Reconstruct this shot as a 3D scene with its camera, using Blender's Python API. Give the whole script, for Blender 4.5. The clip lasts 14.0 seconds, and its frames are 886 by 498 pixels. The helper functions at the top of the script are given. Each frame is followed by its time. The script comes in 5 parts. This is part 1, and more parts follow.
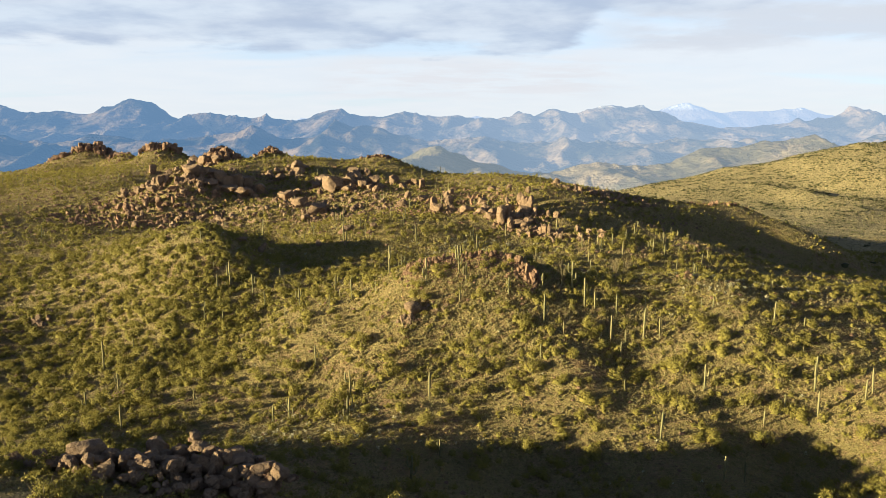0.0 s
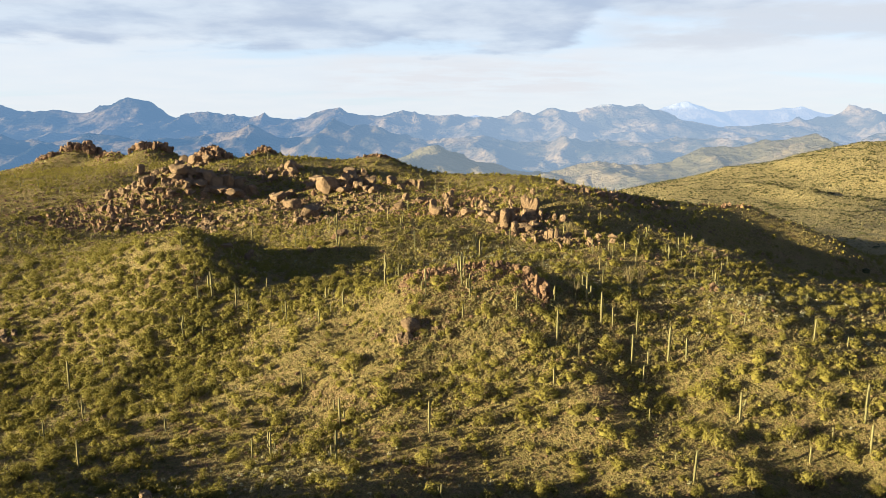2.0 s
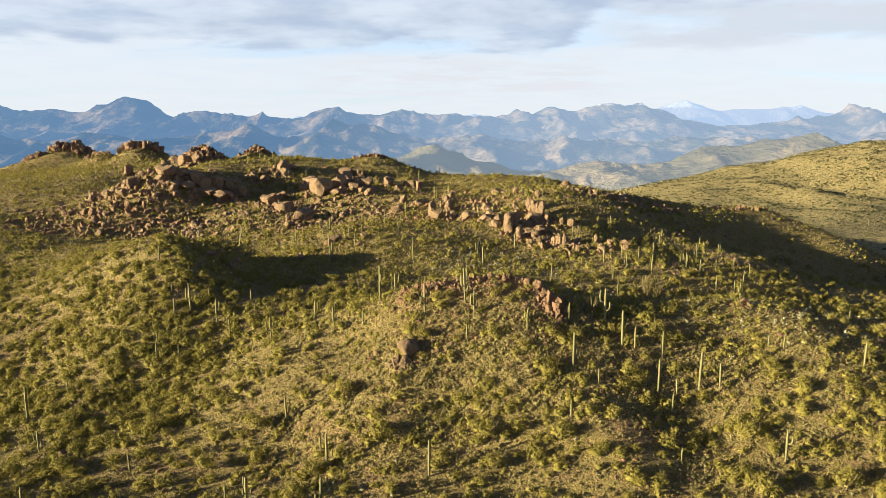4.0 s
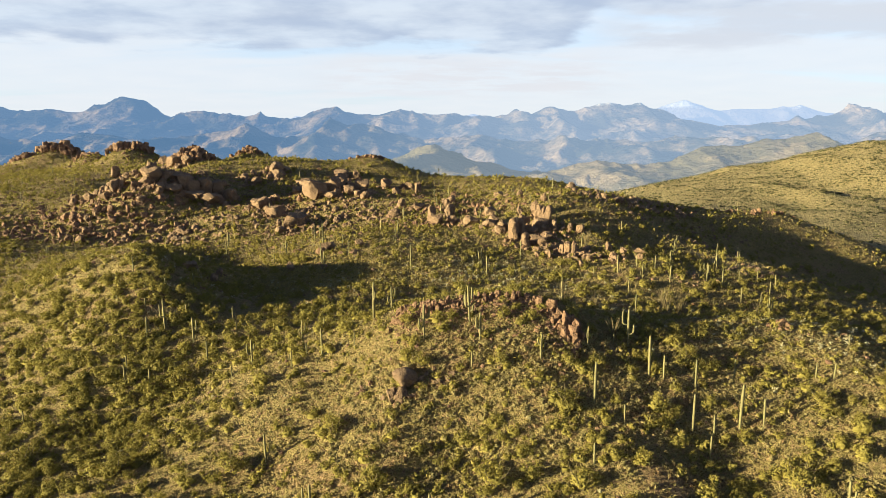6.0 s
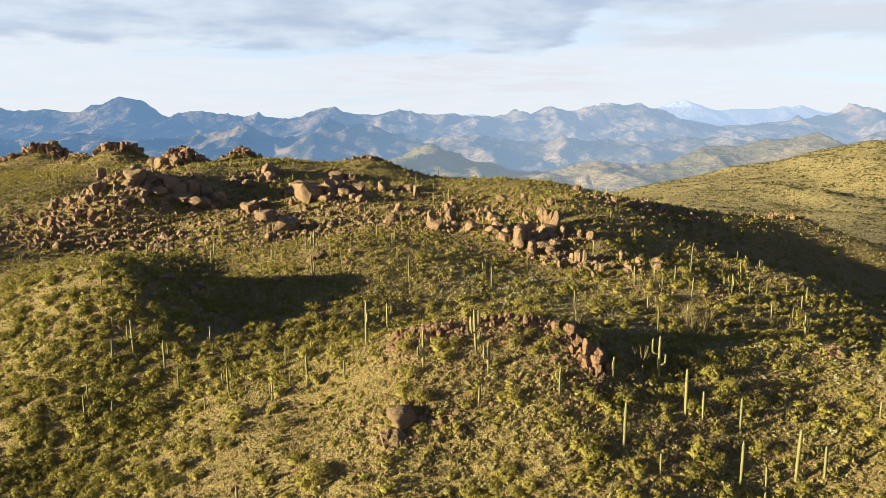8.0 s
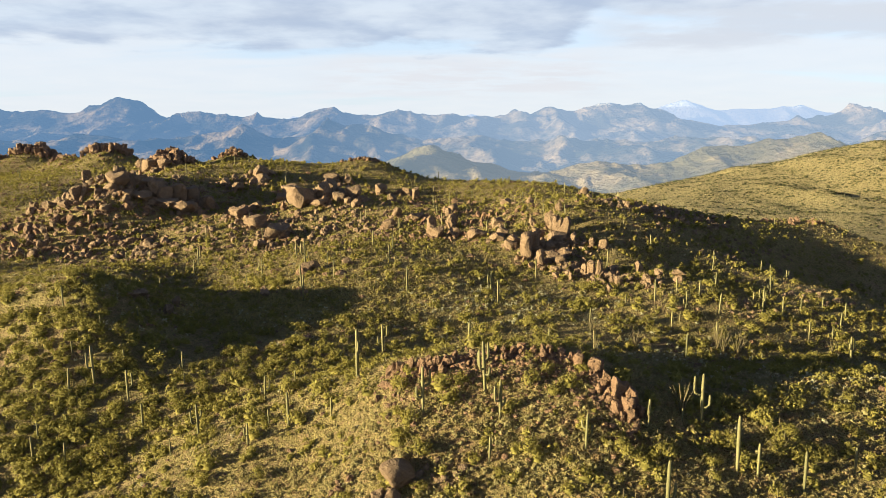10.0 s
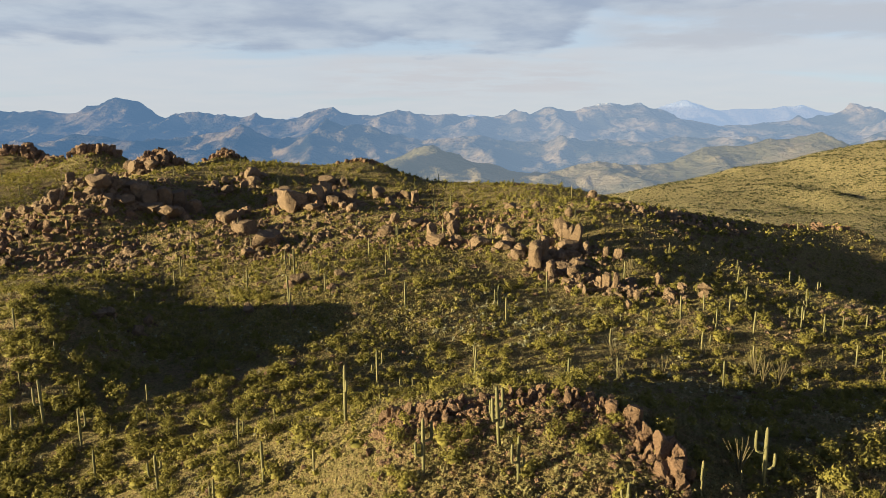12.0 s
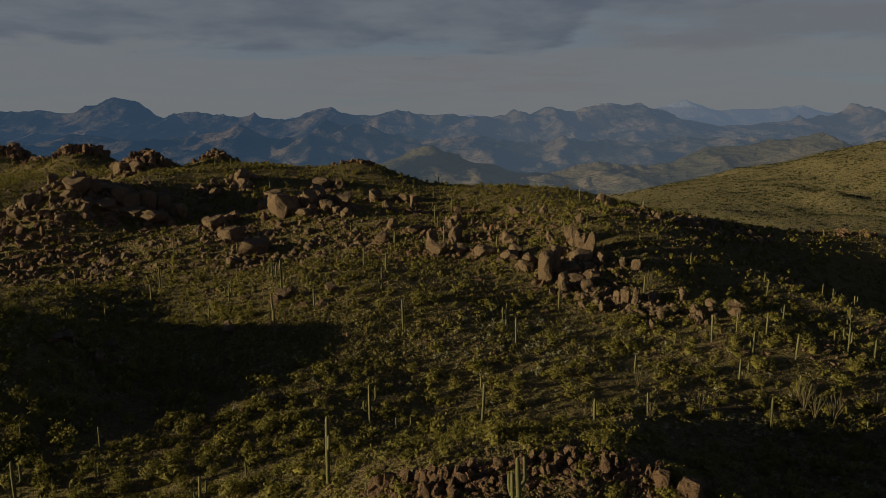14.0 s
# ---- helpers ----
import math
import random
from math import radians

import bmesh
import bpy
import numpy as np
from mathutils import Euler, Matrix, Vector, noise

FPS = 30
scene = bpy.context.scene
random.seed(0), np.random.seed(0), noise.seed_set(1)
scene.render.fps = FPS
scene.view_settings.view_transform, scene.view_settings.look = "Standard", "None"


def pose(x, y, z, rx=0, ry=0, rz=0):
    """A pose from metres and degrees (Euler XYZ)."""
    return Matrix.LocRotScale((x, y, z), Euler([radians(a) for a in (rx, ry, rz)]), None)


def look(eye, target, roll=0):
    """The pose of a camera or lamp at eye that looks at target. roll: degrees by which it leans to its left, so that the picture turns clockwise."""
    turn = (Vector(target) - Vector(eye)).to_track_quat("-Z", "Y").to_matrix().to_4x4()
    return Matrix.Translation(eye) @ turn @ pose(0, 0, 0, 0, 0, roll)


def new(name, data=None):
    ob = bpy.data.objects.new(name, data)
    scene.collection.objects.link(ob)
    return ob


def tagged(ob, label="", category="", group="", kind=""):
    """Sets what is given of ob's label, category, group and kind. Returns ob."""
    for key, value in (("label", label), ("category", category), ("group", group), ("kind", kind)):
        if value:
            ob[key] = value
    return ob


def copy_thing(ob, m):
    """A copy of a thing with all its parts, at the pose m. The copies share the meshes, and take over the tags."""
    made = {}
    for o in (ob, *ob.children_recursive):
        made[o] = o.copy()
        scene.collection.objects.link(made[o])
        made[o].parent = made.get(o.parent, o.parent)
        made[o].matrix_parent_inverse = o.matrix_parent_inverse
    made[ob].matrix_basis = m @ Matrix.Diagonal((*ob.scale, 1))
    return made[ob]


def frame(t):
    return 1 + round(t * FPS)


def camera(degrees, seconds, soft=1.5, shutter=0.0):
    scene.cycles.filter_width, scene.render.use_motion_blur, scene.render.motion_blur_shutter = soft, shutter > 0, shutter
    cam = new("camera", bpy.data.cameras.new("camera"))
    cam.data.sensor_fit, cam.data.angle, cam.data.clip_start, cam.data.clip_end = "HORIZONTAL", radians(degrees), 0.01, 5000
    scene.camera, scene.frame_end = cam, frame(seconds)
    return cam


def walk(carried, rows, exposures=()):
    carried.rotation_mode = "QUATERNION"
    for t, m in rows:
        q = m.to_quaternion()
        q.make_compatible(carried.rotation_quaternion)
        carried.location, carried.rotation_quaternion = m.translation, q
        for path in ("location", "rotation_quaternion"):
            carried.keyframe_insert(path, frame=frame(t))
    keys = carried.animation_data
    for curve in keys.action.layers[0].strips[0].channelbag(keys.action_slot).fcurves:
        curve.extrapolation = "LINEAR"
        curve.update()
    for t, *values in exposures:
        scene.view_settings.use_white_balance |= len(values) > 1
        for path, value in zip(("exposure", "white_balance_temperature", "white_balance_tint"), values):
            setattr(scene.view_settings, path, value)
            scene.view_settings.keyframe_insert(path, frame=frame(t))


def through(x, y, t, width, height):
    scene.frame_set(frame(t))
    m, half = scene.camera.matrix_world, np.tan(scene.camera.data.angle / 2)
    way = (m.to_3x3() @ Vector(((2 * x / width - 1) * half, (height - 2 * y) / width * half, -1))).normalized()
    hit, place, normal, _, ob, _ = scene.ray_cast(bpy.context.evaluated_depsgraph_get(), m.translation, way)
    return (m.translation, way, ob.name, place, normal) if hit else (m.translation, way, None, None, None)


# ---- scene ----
cam = camera(67.0, 14.0, 0.75)
SIDE, AHEAD, EYE, TILT, LEAN, TURN = 65.0, 102.0, 40.0, -9.55, 0.0, 0.0
ROWS = [
    (0.0, 0.0, 0.0, 0.0, 0.0, 0.0, -0.0),
    (0.5, -0.0016, 0.0348, 0.0088, -0.04, -0.03, 0.01),
    (1.0, -0.0032, 0.0697, 0.0175, -0.08, -0.06, 0.02),
    (1.5, -0.0049, 0.1042, 0.026, -0.12, -0.09, 0.02),
    (2.0, -0.0064, 0.139, 0.0348, -0.16, -0.12, 0.03),
    (2.5, -0.0081, 0.1738, 0.0436, -0.21, -0.15, 0.04),
    (3.0, -0.0098, 0.2086, 0.0525, -0.25, -0.18, 0.05),
    (5.5, -0.017, 0.3794, 0.098, -0.44, -0.26, 0.1),
    (6.0, -0.0186, 0.414, 0.1077, -0.48, -0.23, 0.11),
    (6.5, -0.02, 0.4486, 0.1169, -0.53, -0.24, 0.12),
    (7.0, -0.0214, 0.4831, 0.1261, -0.56, -0.23, 0.13),
    (7.5, -0.0228, 0.5176, 0.1354, -0.6, -0.23, 0.15),
    (8.0, -0.0244, 0.552, 0.1444, -0.63, -0.22, 0.16),
    (10.5, -0.0306, 0.7252, 0.1912, -0.71, -0.17, 0.24),
    (11.0, -0.0322, 0.7597, 0.2005, -0.73, -0.16, 0.26),
    (11.5, -0.0334, 0.7942, 0.2094, -0.75, -0.15, 0.28),
    (12.0, -0.035, 0.8287, 0.2182, -0.77, -0.14, 0.27),
    (12.5, -0.0363, 0.8629, 0.2269, -0.78, -0.13, 0.28),
    (13.0, -0.0377, 0.8973, 0.2358, -0.82, -0.13, 0.28),
    (13.5, -0.0389, 0.9318, 0.2452, -0.85, -0.14, 0.27),
    (14.0, -0.0405, 0.9662, 0.2544, -0.87, -0.13, 0.27),
]
# daylight fades out over the last two seconds of the shot
EXPOSURE = 2.06
FADE = [(0.0, 0.0), (11.3, 0.0), (11.5, -0.08), (12.0, -0.44), (12.5, -0.83), (13.0, -1.27), (13.5, -1.78), (14.0, -2.36)]
walk(cam, [(t, pose(0, 0, EYE, TILT, LEAN, TURN) @ pose(SIDE * x, AHEAD * y, SIDE * z, 90 + pitch * 0.64, roll, yaw * 0.64)) for t, x, y, z, yaw, pitch, roll in ROWS],
     [(t, EXPOSURE + s) for t, s in FADE])

# ---------------------------------------------------------------- world and sun
SUN_ELEVATION = radians(8.7)
SUN_BEARING = radians(198.0)          # angle of the sun's side from +x, so it stands left and a little behind
to_sun = Vector((math.cos(SUN_BEARING) * math.cos(SUN_ELEVATION), math.sin(SUN_BEARING) * math.cos(SUN_ELEVATION), math.sin(SUN_ELEVATION)))


class Nodes:
    """A small writer of node trees."""

    def __init__(self, tree):
        self.tree = tree
        tree.nodes.clear()

    def add(self, kind, settings=None, **inputs):
        n = self.tree.nodes.new(kind)
        for key, value in (settings or {}).items():
            setattr(n, key, value)
        for key, value in inputs.items():
            self.set(n, key, value)
        return n

    def set(self, n, key, value):
        key = key.replace("_", " ") if isinstance(key, str) else key
        names = [s.name for s in n.inputs]
        if isinstance(key, str) and key[0] == "i" and key[1:].isdigit():
            socket = n.inputs[int(key[1:])]
        else:
            socket = n.inputs[names.index(key)]
        if isinstance(value, bpy.types.NodeSocket):
            self.tree.links.new(value, socket)
        elif isinstance(value, bpy.types.Node):
            self.tree.links.new(value.outputs[0], socket)
        else:
            socket.default_value = value

    def math(self, op, a, b=0.0, c=0.0, clamp=False):
        return self.add("ShaderNodeMath", {"operation": op, "use_clamp": clamp}, i0=a, i1=b, i2=c).outputs[0]

    def ramp(self, fac, stops):
        n = self.add("ShaderNodeValToRGB", None, i0=fac)
        while len(n.color_ramp.elements) < len(stops):
            n.color_ramp.elements.new(0.5)
        for e, (p, c) in zip(n.color_ramp.elements, stops):
            e.position, e.color = p, (*c, 1.0) if len(c) == 3 else c
        return n.outputs[0]

    def step(self, value, low, high):
        return self.add("ShaderNodeMapRange", {"interpolation_type": "SMOOTHSTEP"}, i0=value, i1=low, i2=high).outputs[0]

    def mix(self, fac, a, b, how="MIX"):
        n = self.add("ShaderNodeMix", {"data_type": "RGBA", "blend_type": how})
        self.set(n, "i0", fac)
        self.set(n, "i6", a if not isinstance(a, tuple) else (*a, 1.0))
        self.set(n, "i7", b if not isinstance(b, tuple) else (*b, 1.0))
        return n.outputs[2]

    def noise(self, vector, scale, detail=4.0, rough=0.55, stretch=None):
        if stretch:
            vector = self.add("ShaderNodeVectorMath", {"operation": "MULTIPLY"}, i0=vector, i1=stretch).outputs[0]
        return self.add("ShaderNodeTexNoise", None, Vector=vector, Scale=scale, Detail=detail, Roughness=rough).outputs[0]


world = bpy.data.worlds.new("world")
scene.world = world
world.use_nodes = True
w = Nodes(world.node_tree)
way = w.add("ShaderNodeTexCoord").outputs["Generated"]
sep = w.add("ShaderNodeSeparateXYZ", None, i0=way)
high = sep.outputs[2]
lift = w.math("ADD", w.math("MAXIMUM", high, 0.0), 0.10)
plane = w.add("ShaderNodeCombineXYZ", None, i0=w.math("DIVIDE", sep.outputs[0], lift), i1=w.math("DIVIDE", sep.outputs[1], lift))
sky = w.add("ShaderNodeTexSky", {"sky_type": "NISHITA", "sun_disc": False, "sun_elevation": SUN_ELEVATION, "sun_rotation": radians(90) - SUN_BEARING, "altitude": 900.0, "air_density": 1.0, "dust_density": 1.5})
billow = w.noise(plane, 1.3, 6.0, 0.55)
streak = w.noise(plane, 0.8, 5.0, 0.5, (0.5, 1.6, 1.0))
side = w.math("DIVIDE", sep.outputs[0], w.math("MAXIMUM", sep.outputs[1], 0.2))
# one grey deck of cloud overhead, thin bright veil below it
ragged = w.math("ADD", high, w.math("MULTIPLY", w.math("SUBTRACT", billow, 0.5), 0.10))
edge = w.math("ADD", w.math("MULTIPLY", w.step(side, 0.14, 0.26), 0.05), 0.118)
deck = w.math("MULTIPLY", w.step(w.math("SUBTRACT", ragged, edge), -0.006, 0.012), w.step(streak, 0.08, 0.38))
veil = w.step(w.math("ADD", streak, w.math("MULTIPLY", w.step(high, 0.16, 0.0), 0.25)), 0.38, 0.62)
blue = w.mix(1.0, sky.outputs[0], (0.075, 0.082, 0.10), "MULTIPLY")
clear = w.mix(0.72, blue, w.mix(w.step(high, 0.0, 0.12), (0.30, 0.350, 0.395), (0.295, 0.355, 0.425)))
bright = w.mix(w.noise(plane, 2.4, 5.0), (0.305, 0.330, 0.360), (0.355, 0.360, 0.370))
grey = w.mix(w.step(w.noise(plane, 1.9, 6.0), 0.3, 0.7), (0.182, 0.220, 0.285), (0.285, 0.320, 0.362))
low_band = w.math("MULTIPLY", w.math("MULTIPLY", w.step(high, 0.045, 0.07), w.step(high, 0.125, 0.09)), w.math("MULTIPLY", w.step(side, -0.22, -0.10), w.step(side, 0.32, 0.18)))
low_band = w.math("MULTIPLY", low_band, w.step(w.noise(plane, 1.5, 6.0, 0.6, (0.8, 1.3, 1.0)), 0.40, 0.58))
veiled = w.mix(w.math("MULTIPLY", veil, 0.75), clear, bright)
# above the picture the deck thins to open evening sky
deck = w.math("MULTIPLY", deck, w.step(high, 0.75, 0.30))
veiled = w.mix(w.math("MULTIPLY", low_band, 0.6), veiled, (0.305, 0.306, 0.322))
right_deck = w.math("MULTIPLY", w.math("MULTIPLY", w.step(ragged, 0.10, 0.135), w.step(side, 0.20, 0.30)), w.step(billow, 0.36, 0.56))
veiled = w.mix(w.math("MULTIPLY", right_deck, 0.8), veiled, (0.265, 0.285, 0.318))
overhead = w.mix(w.step(high, 0.17, 0.42), w.mix(w.math("MULTIPLY", deck, 0.9), veiled, grey), (0.044, 0.063, 0.104))
w.add("ShaderNodeOutputWorld", None, Surface=w.add("ShaderNodeBackground", None, Color=overhead, Strength=0.61))

sun = new("sun", bpy.data.lights.new("sun", "SUN"))
sun.data.energy, sun.data.angle, sun.data.color = 5.0, radians(0.6), (1.0, 0.820, 0.455)
sun.matrix_world = look((0, 0, 0), -to_sun)


# ---------------------------------------------------------------- materials
def material(name):
    m = bpy.data.materials.new(name)
    m.use_nodes = True
    return m, Nodes(m.node_tree)


def finish(n, color, rough=0.9, bump=None, strength=0.5, distance=0.1, extra=None, **more):
    """A Principled surface with an optional bump; extra mixes in a translucent share."""
    p = n.add("ShaderNodeBsdfPrincipled", None, Base_Color=color if not isinstance(color, tuple) else (*color, 1.0), Roughness=rough)
    n.set(p, "Specular IOR Level", 0.25)
    for key, value in more.items():
        n.set(p, key, value)
    if bump is not None:
        n.set(p, "Normal", n.add("ShaderNodeBump", None, Height=bump, Strength=strength, Distance=distance))
    out = p.outputs[0]
    if extra:
        t = n.add("ShaderNodeBsdfTranslucent", None, Color=color)
        out = n.add("ShaderNodeMixShader", None, i0=extra, i1=out, i2=t).outputs[0]
    n.add("ShaderNodeOutputMaterial", None, Surface=out)


def where(n):
    return n.add("ShaderNodeNewGeometry").outputs["Position"]


def earth_material():
    m, n = material("desert_earth")
    p = where(n)
    fine = n.step(n.noise(p, 2.6, 6.0, 0.75), 0.28, 0.72)
    patch = n.noise(p, 0.16, 5.0, 0.6)
    broad = n.noise(p, 0.025, 3.0)
    gravel = n.mix(fine, (0.120, 0.080, 0.048), (0.450, 0.312, 0.180))
    grass = n.mix(n.step(n.noise(p, 6.0, 4.0, 0.7), 0.3, 0.7), (0.120, 0.100, 0.038), (0.430, 0.356, 0.148))
    cover = n.step(n.math("ADD", patch, n.math("MULTIPLY", n.math("SUBTRACT", broad, 0.5), 0.5)), 0.30, 0.50)
    cover = n.math("MULTIPLY", cover, n.step(n.noise(p, 1.6, 4.0, 0.65), 0.32, 0.55))
    color = n.mix(cover, gravel, grass)
    low = n.math("MULTIPLY", n.step(n.noise(p, 1.15, 4.0, 0.6), 0.45, 0.57), n.step(n.noise(p, 0.06, 3.0), 0.25, 0.52))
    color = n.mix(n.math("MULTIPLY", low, 0.45), color, n.mix(fine, (0.060, 0.056, 0.020), (0.200, 0.172, 0.066)))
    # from y = 480 to 640 the ground changes to a separate mottled tone
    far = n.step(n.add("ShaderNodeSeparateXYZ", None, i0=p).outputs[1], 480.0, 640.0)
    far_tone = n.mix(n.noise(p, 0.05, 6.0, 0.7), (0.185, 0.160, 0.080), (0.400, 0.335, 0.185))
    far_tone = n.mix(n.step(n.noise(p, 0.30, 5.0, 0.7), 0.52, 0.62), far_tone, (0.055, 0.060, 0.030))
    color = n.mix(n.math("MULTIPLY", far, 0.95), color, far_tone)
    warp = n.add("ShaderNodeVectorMath", {"operation": "ADD"}, i0=p, i1=n.add("ShaderNodeTexNoise", None, Vector=p, Scale=2.5, Detail=3.0).outputs["Color"]).outputs[0]
    tussock = n.step(n.add("ShaderNodeTexVoronoi", {"feature": "F1"}, Vector=warp, Scale=1.9).outputs[0], 0.62, 0.12)
    tussock = n.math("MULTIPLY", tussock, n.step(n.noise(p, 0.35, 3.0, 0.6), 0.30, 0.55))
    color = n.mix(n.math("MULTIPLY", tussock, 0.40), color, n.mix(fine, (0.150, 0.130, 0.052), (0.420, 0.360, 0.160)))
    relief = n.math("ADD", fine, n.math("MULTIPLY", n.noise(p, 1.15, 4.0, 0.6), 2.2))
    relief = n.math("ADD", relief, n.math("MULTIPLY", tussock, 1.1))
    finish(n, color, 0.95, relief, 1.0, 0.45)
    return m


def rock_material(name, dark, light, stain):
    m, n = material(name)
    p = where(n)
    r = n.add("ShaderNodeObjectInfo").outputs["Random"]
    grain = n.noise(p, 5.0, 6.0, 0.7)
    wash = n.noise(p, 0.7, 5.0, 0.6)
    color = n.mix(wash, dark, light)
    color = n.mix(n.step(grain, 0.55, 0.75), color, stain)
    color = n.mix(n.math("MULTIPLY", r, 0.4), color, (0.135, 0.092, 0.058), "MIX")
    crack = n.add("ShaderNodeTexVoronoi", {"feature": "DISTANCE_TO_EDGE"}, Vector=p, Scale=0.32).outputs[0]
    height = n.math("ADD", grain, n.math("MULTIPLY", n.step(crack, 0.0, 0.03), 0.22))
    height = n.math("ADD", height, n.math("MULTIPLY", n.noise(p, 1.4, 5.0, 0.6), 2.2))
    finish(n, color, 0.85, height, 1.0, 0.3)
    return m


def leaf_material(name, dark, light, through=0.25, other=None):
    m, n = material(name)
    g = n.add("ShaderNodeNewGeometry")
    p = g.outputs["Position"]
    tone = n.math("ADD", n.math("MULTIPLY", g.outputs["Random Per Island"], 0.26), n.math("MULTIPLY", n.noise(p, 0.22, 3.0), 0.25))
    tone = n.math("ADD", tone, n.math("MULTIPLY", n.noise(p, 0.9, 3.0, 0.6), 0.66), clamp=True)
    color = n.mix(tone, dark, light)
    if other:
        color = n.mix(n.math("MULTIPLY", n.step(n.noise(p, 0.65, 2.0), 0.52, 0.66), 0.85), color, n.mix(tone, (other[0] * 0.35, other[1] * 0.35, other[2] * 0.35), other))
    finish(n, color, 0.8, extra=through)
    return m


def cactus_material():
    m, n = material("saguaro_skin")
    p = where(n)
    r = n.add("ShaderNodeObjectInfo").outputs["Random"]
    tone = n.math("ADD", n.math("MULTIPLY", n.noise(p, 3.0, 5.0), 0.6), n.math("MULTIPLY", r, 0.4))
    finish(n, n.mix(tone, (0.064, 0.068, 0.032), (0.205, 0.188, 0.092)), 0.7, n.noise(p, 20.0, 3.0), 0.4, 0.03)
    return m


def wood_material():
    m, n = material("weathered_bark")
    finish(n, n.mix(n.noise(where(n), 8.0, 5.0), (0.05, 0.045, 0.025), (0.16, 0.13, 0.07)), 0.9)
    return m


def range_material(name, low, high_, near_haze, far_haze, share, snow=None):
    """Distant slopes of dark scrub and bare rock, with haze painted in as emission that shifts from left to right."""
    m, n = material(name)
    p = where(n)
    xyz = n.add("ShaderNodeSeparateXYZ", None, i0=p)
    # dark and tan patches also paint in cloud-shaded and sunlit slopes
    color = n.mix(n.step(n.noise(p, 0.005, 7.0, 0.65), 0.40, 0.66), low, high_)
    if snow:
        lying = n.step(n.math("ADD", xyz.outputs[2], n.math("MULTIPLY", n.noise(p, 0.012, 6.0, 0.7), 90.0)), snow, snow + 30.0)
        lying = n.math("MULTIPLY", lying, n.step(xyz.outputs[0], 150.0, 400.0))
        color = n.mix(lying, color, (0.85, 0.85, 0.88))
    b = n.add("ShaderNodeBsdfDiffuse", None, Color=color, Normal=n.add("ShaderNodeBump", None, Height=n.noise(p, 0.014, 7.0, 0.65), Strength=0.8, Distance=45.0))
    # painted haze: the slopes emit the colour of the air before them
    haze_glow = n.add("ShaderNodeEmission", None, Color=n.mix(n.step(xyz.outputs[0], -1100.0, 700.0), near_haze, far_haze), Strength=1.0)
    n.add("ShaderNodeOutputMaterial", None, Surface=n.add("ShaderNodeMixShader", None, i0=share, i1=b, i2=haze_glow))
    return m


EARTH = earth_material()
GRANITE = rock_material("granite", (0.100, 0.069, 0.048), (0.300, 0.210, 0.142), (0.055, 0.041, 0.032))
SHARD = rock_material("broken_rock", (0.085, 0.053, 0.038), (0.290, 0.180, 0.118), (0.045, 0.033, 0.027))
OLIVE = leaf_material("palo_verde_leaf", (0.078, 0.079, 0.022), (0.300, 0.262, 0.066), 0.32)
SCRUB = leaf_material("scrub_leaf", (0.088, 0.081, 0.031), (0.250, 0.214, 0.085), 0.28, (0.24, 0.160, 0.088))
BRUSH = leaf_material("hillside_brush", (0.020, 0.027, 0.010), (0.10, 0.10, 0.040))
PALE = leaf_material("brittlebush_leaf", (0.125, 0.116, 0.052), (0.300, 0.260, 0.120), 0.30, (0.33, 0.225, 0.125))
STRAW = leaf_material("dry_grass", (0.17, 0.142, 0.05), (0.44, 0.365, 0.15))
CHOLLA = leaf_material("cholla_spines", (0.24, 0.235, 0.14), (0.52, 0.50, 0.35), 0.35)
SKIN = cactus_material()
BARK = wood_material()


# ---------------------------------------------------------------- numbers for terrain
LATTICE = np.random.default_rng(5).random((256, 256))


def value_noise(x, y):
    xi, yi = np.floor(x).astype(int), np.floor(y).astype(int)
    fx, fy = x - xi, y - yi
    fx, fy = fx * fx * (3 - 2 * fx), fy * fy * (3 - 2 * fy)
    a, b = LATTICE[xi % 256, yi % 256], LATTICE[(xi + 1) % 256, yi % 256]
    c, d = LATTICE[xi % 256, (yi + 1) % 256], LATTICE[(xi + 1) % 256, (yi + 1) % 256]
    return (a * (1 - fx) + b * fx) * (1 - fy) + (c * (1 - fx) + d * fx) * fy - 0.5


def fbm(x, y, size, octaves=4):
    total = 0.0
    for k in range(octaves):
        s = size / 2 ** k
        total = total + value_noise(x / s + 17.3 * k, y / s - 9.1 * k) / 2 ** k
    return total


def ridged(x, y, size, octaves=5):
    total, weight = 0.0, 1.0
    for k in range(octaves):
        s = size / 2.05 ** k
        r = 1.0 - 2.0 * np.abs(value_noise(x / s + 31.7 * k, y / s + 11.9 * k))
        total = total + r * r * weight / 2.0 ** k
        weight = np.clip(r, 0.2, 1.0)
    return total / 1.9


def smooth(v, low, high_):
    t = np.clip((v - low) / (high_ - low), 0, 1)
    return t * t * (3 - 2 * t)


HILLS = []


def hill(x, y, radius, height):
    """A rounded rise (or hollow) of the ground."""
    HILLS.append((x, y, radius, height))


hill(1057, 1679, 420, 43.9)
hill(1246, 1868, 420, 40.0)
hill(1435, 1679, 420, 42.1)
hill(85, 1283, 220, -55.6)
hill(382, 788, 220, -18.7)
hill(184, 1679, 220, -52.1)
hill(1471, 1580, 220, 67.1)
hill(679, 194, 220, -26.6)
hill(-14, 887, 220, -21.3)
hill(580, 1085, 220, -16.2)
hill(778, 887, 220, -25.1)
hill(976, 1283, 220, 39.9)
hill(-509, -202, 220, 11.7)
hill(-608, 986, 220, -18.1)
hill(-707, 491, 220, 13.4)
hill(382, 1382, 220, 19.6)
hill(877, 1877, 220, 23.2)
hill(85, 1085, 220, -28.3)
hill(481, 590, 220, -28.4)
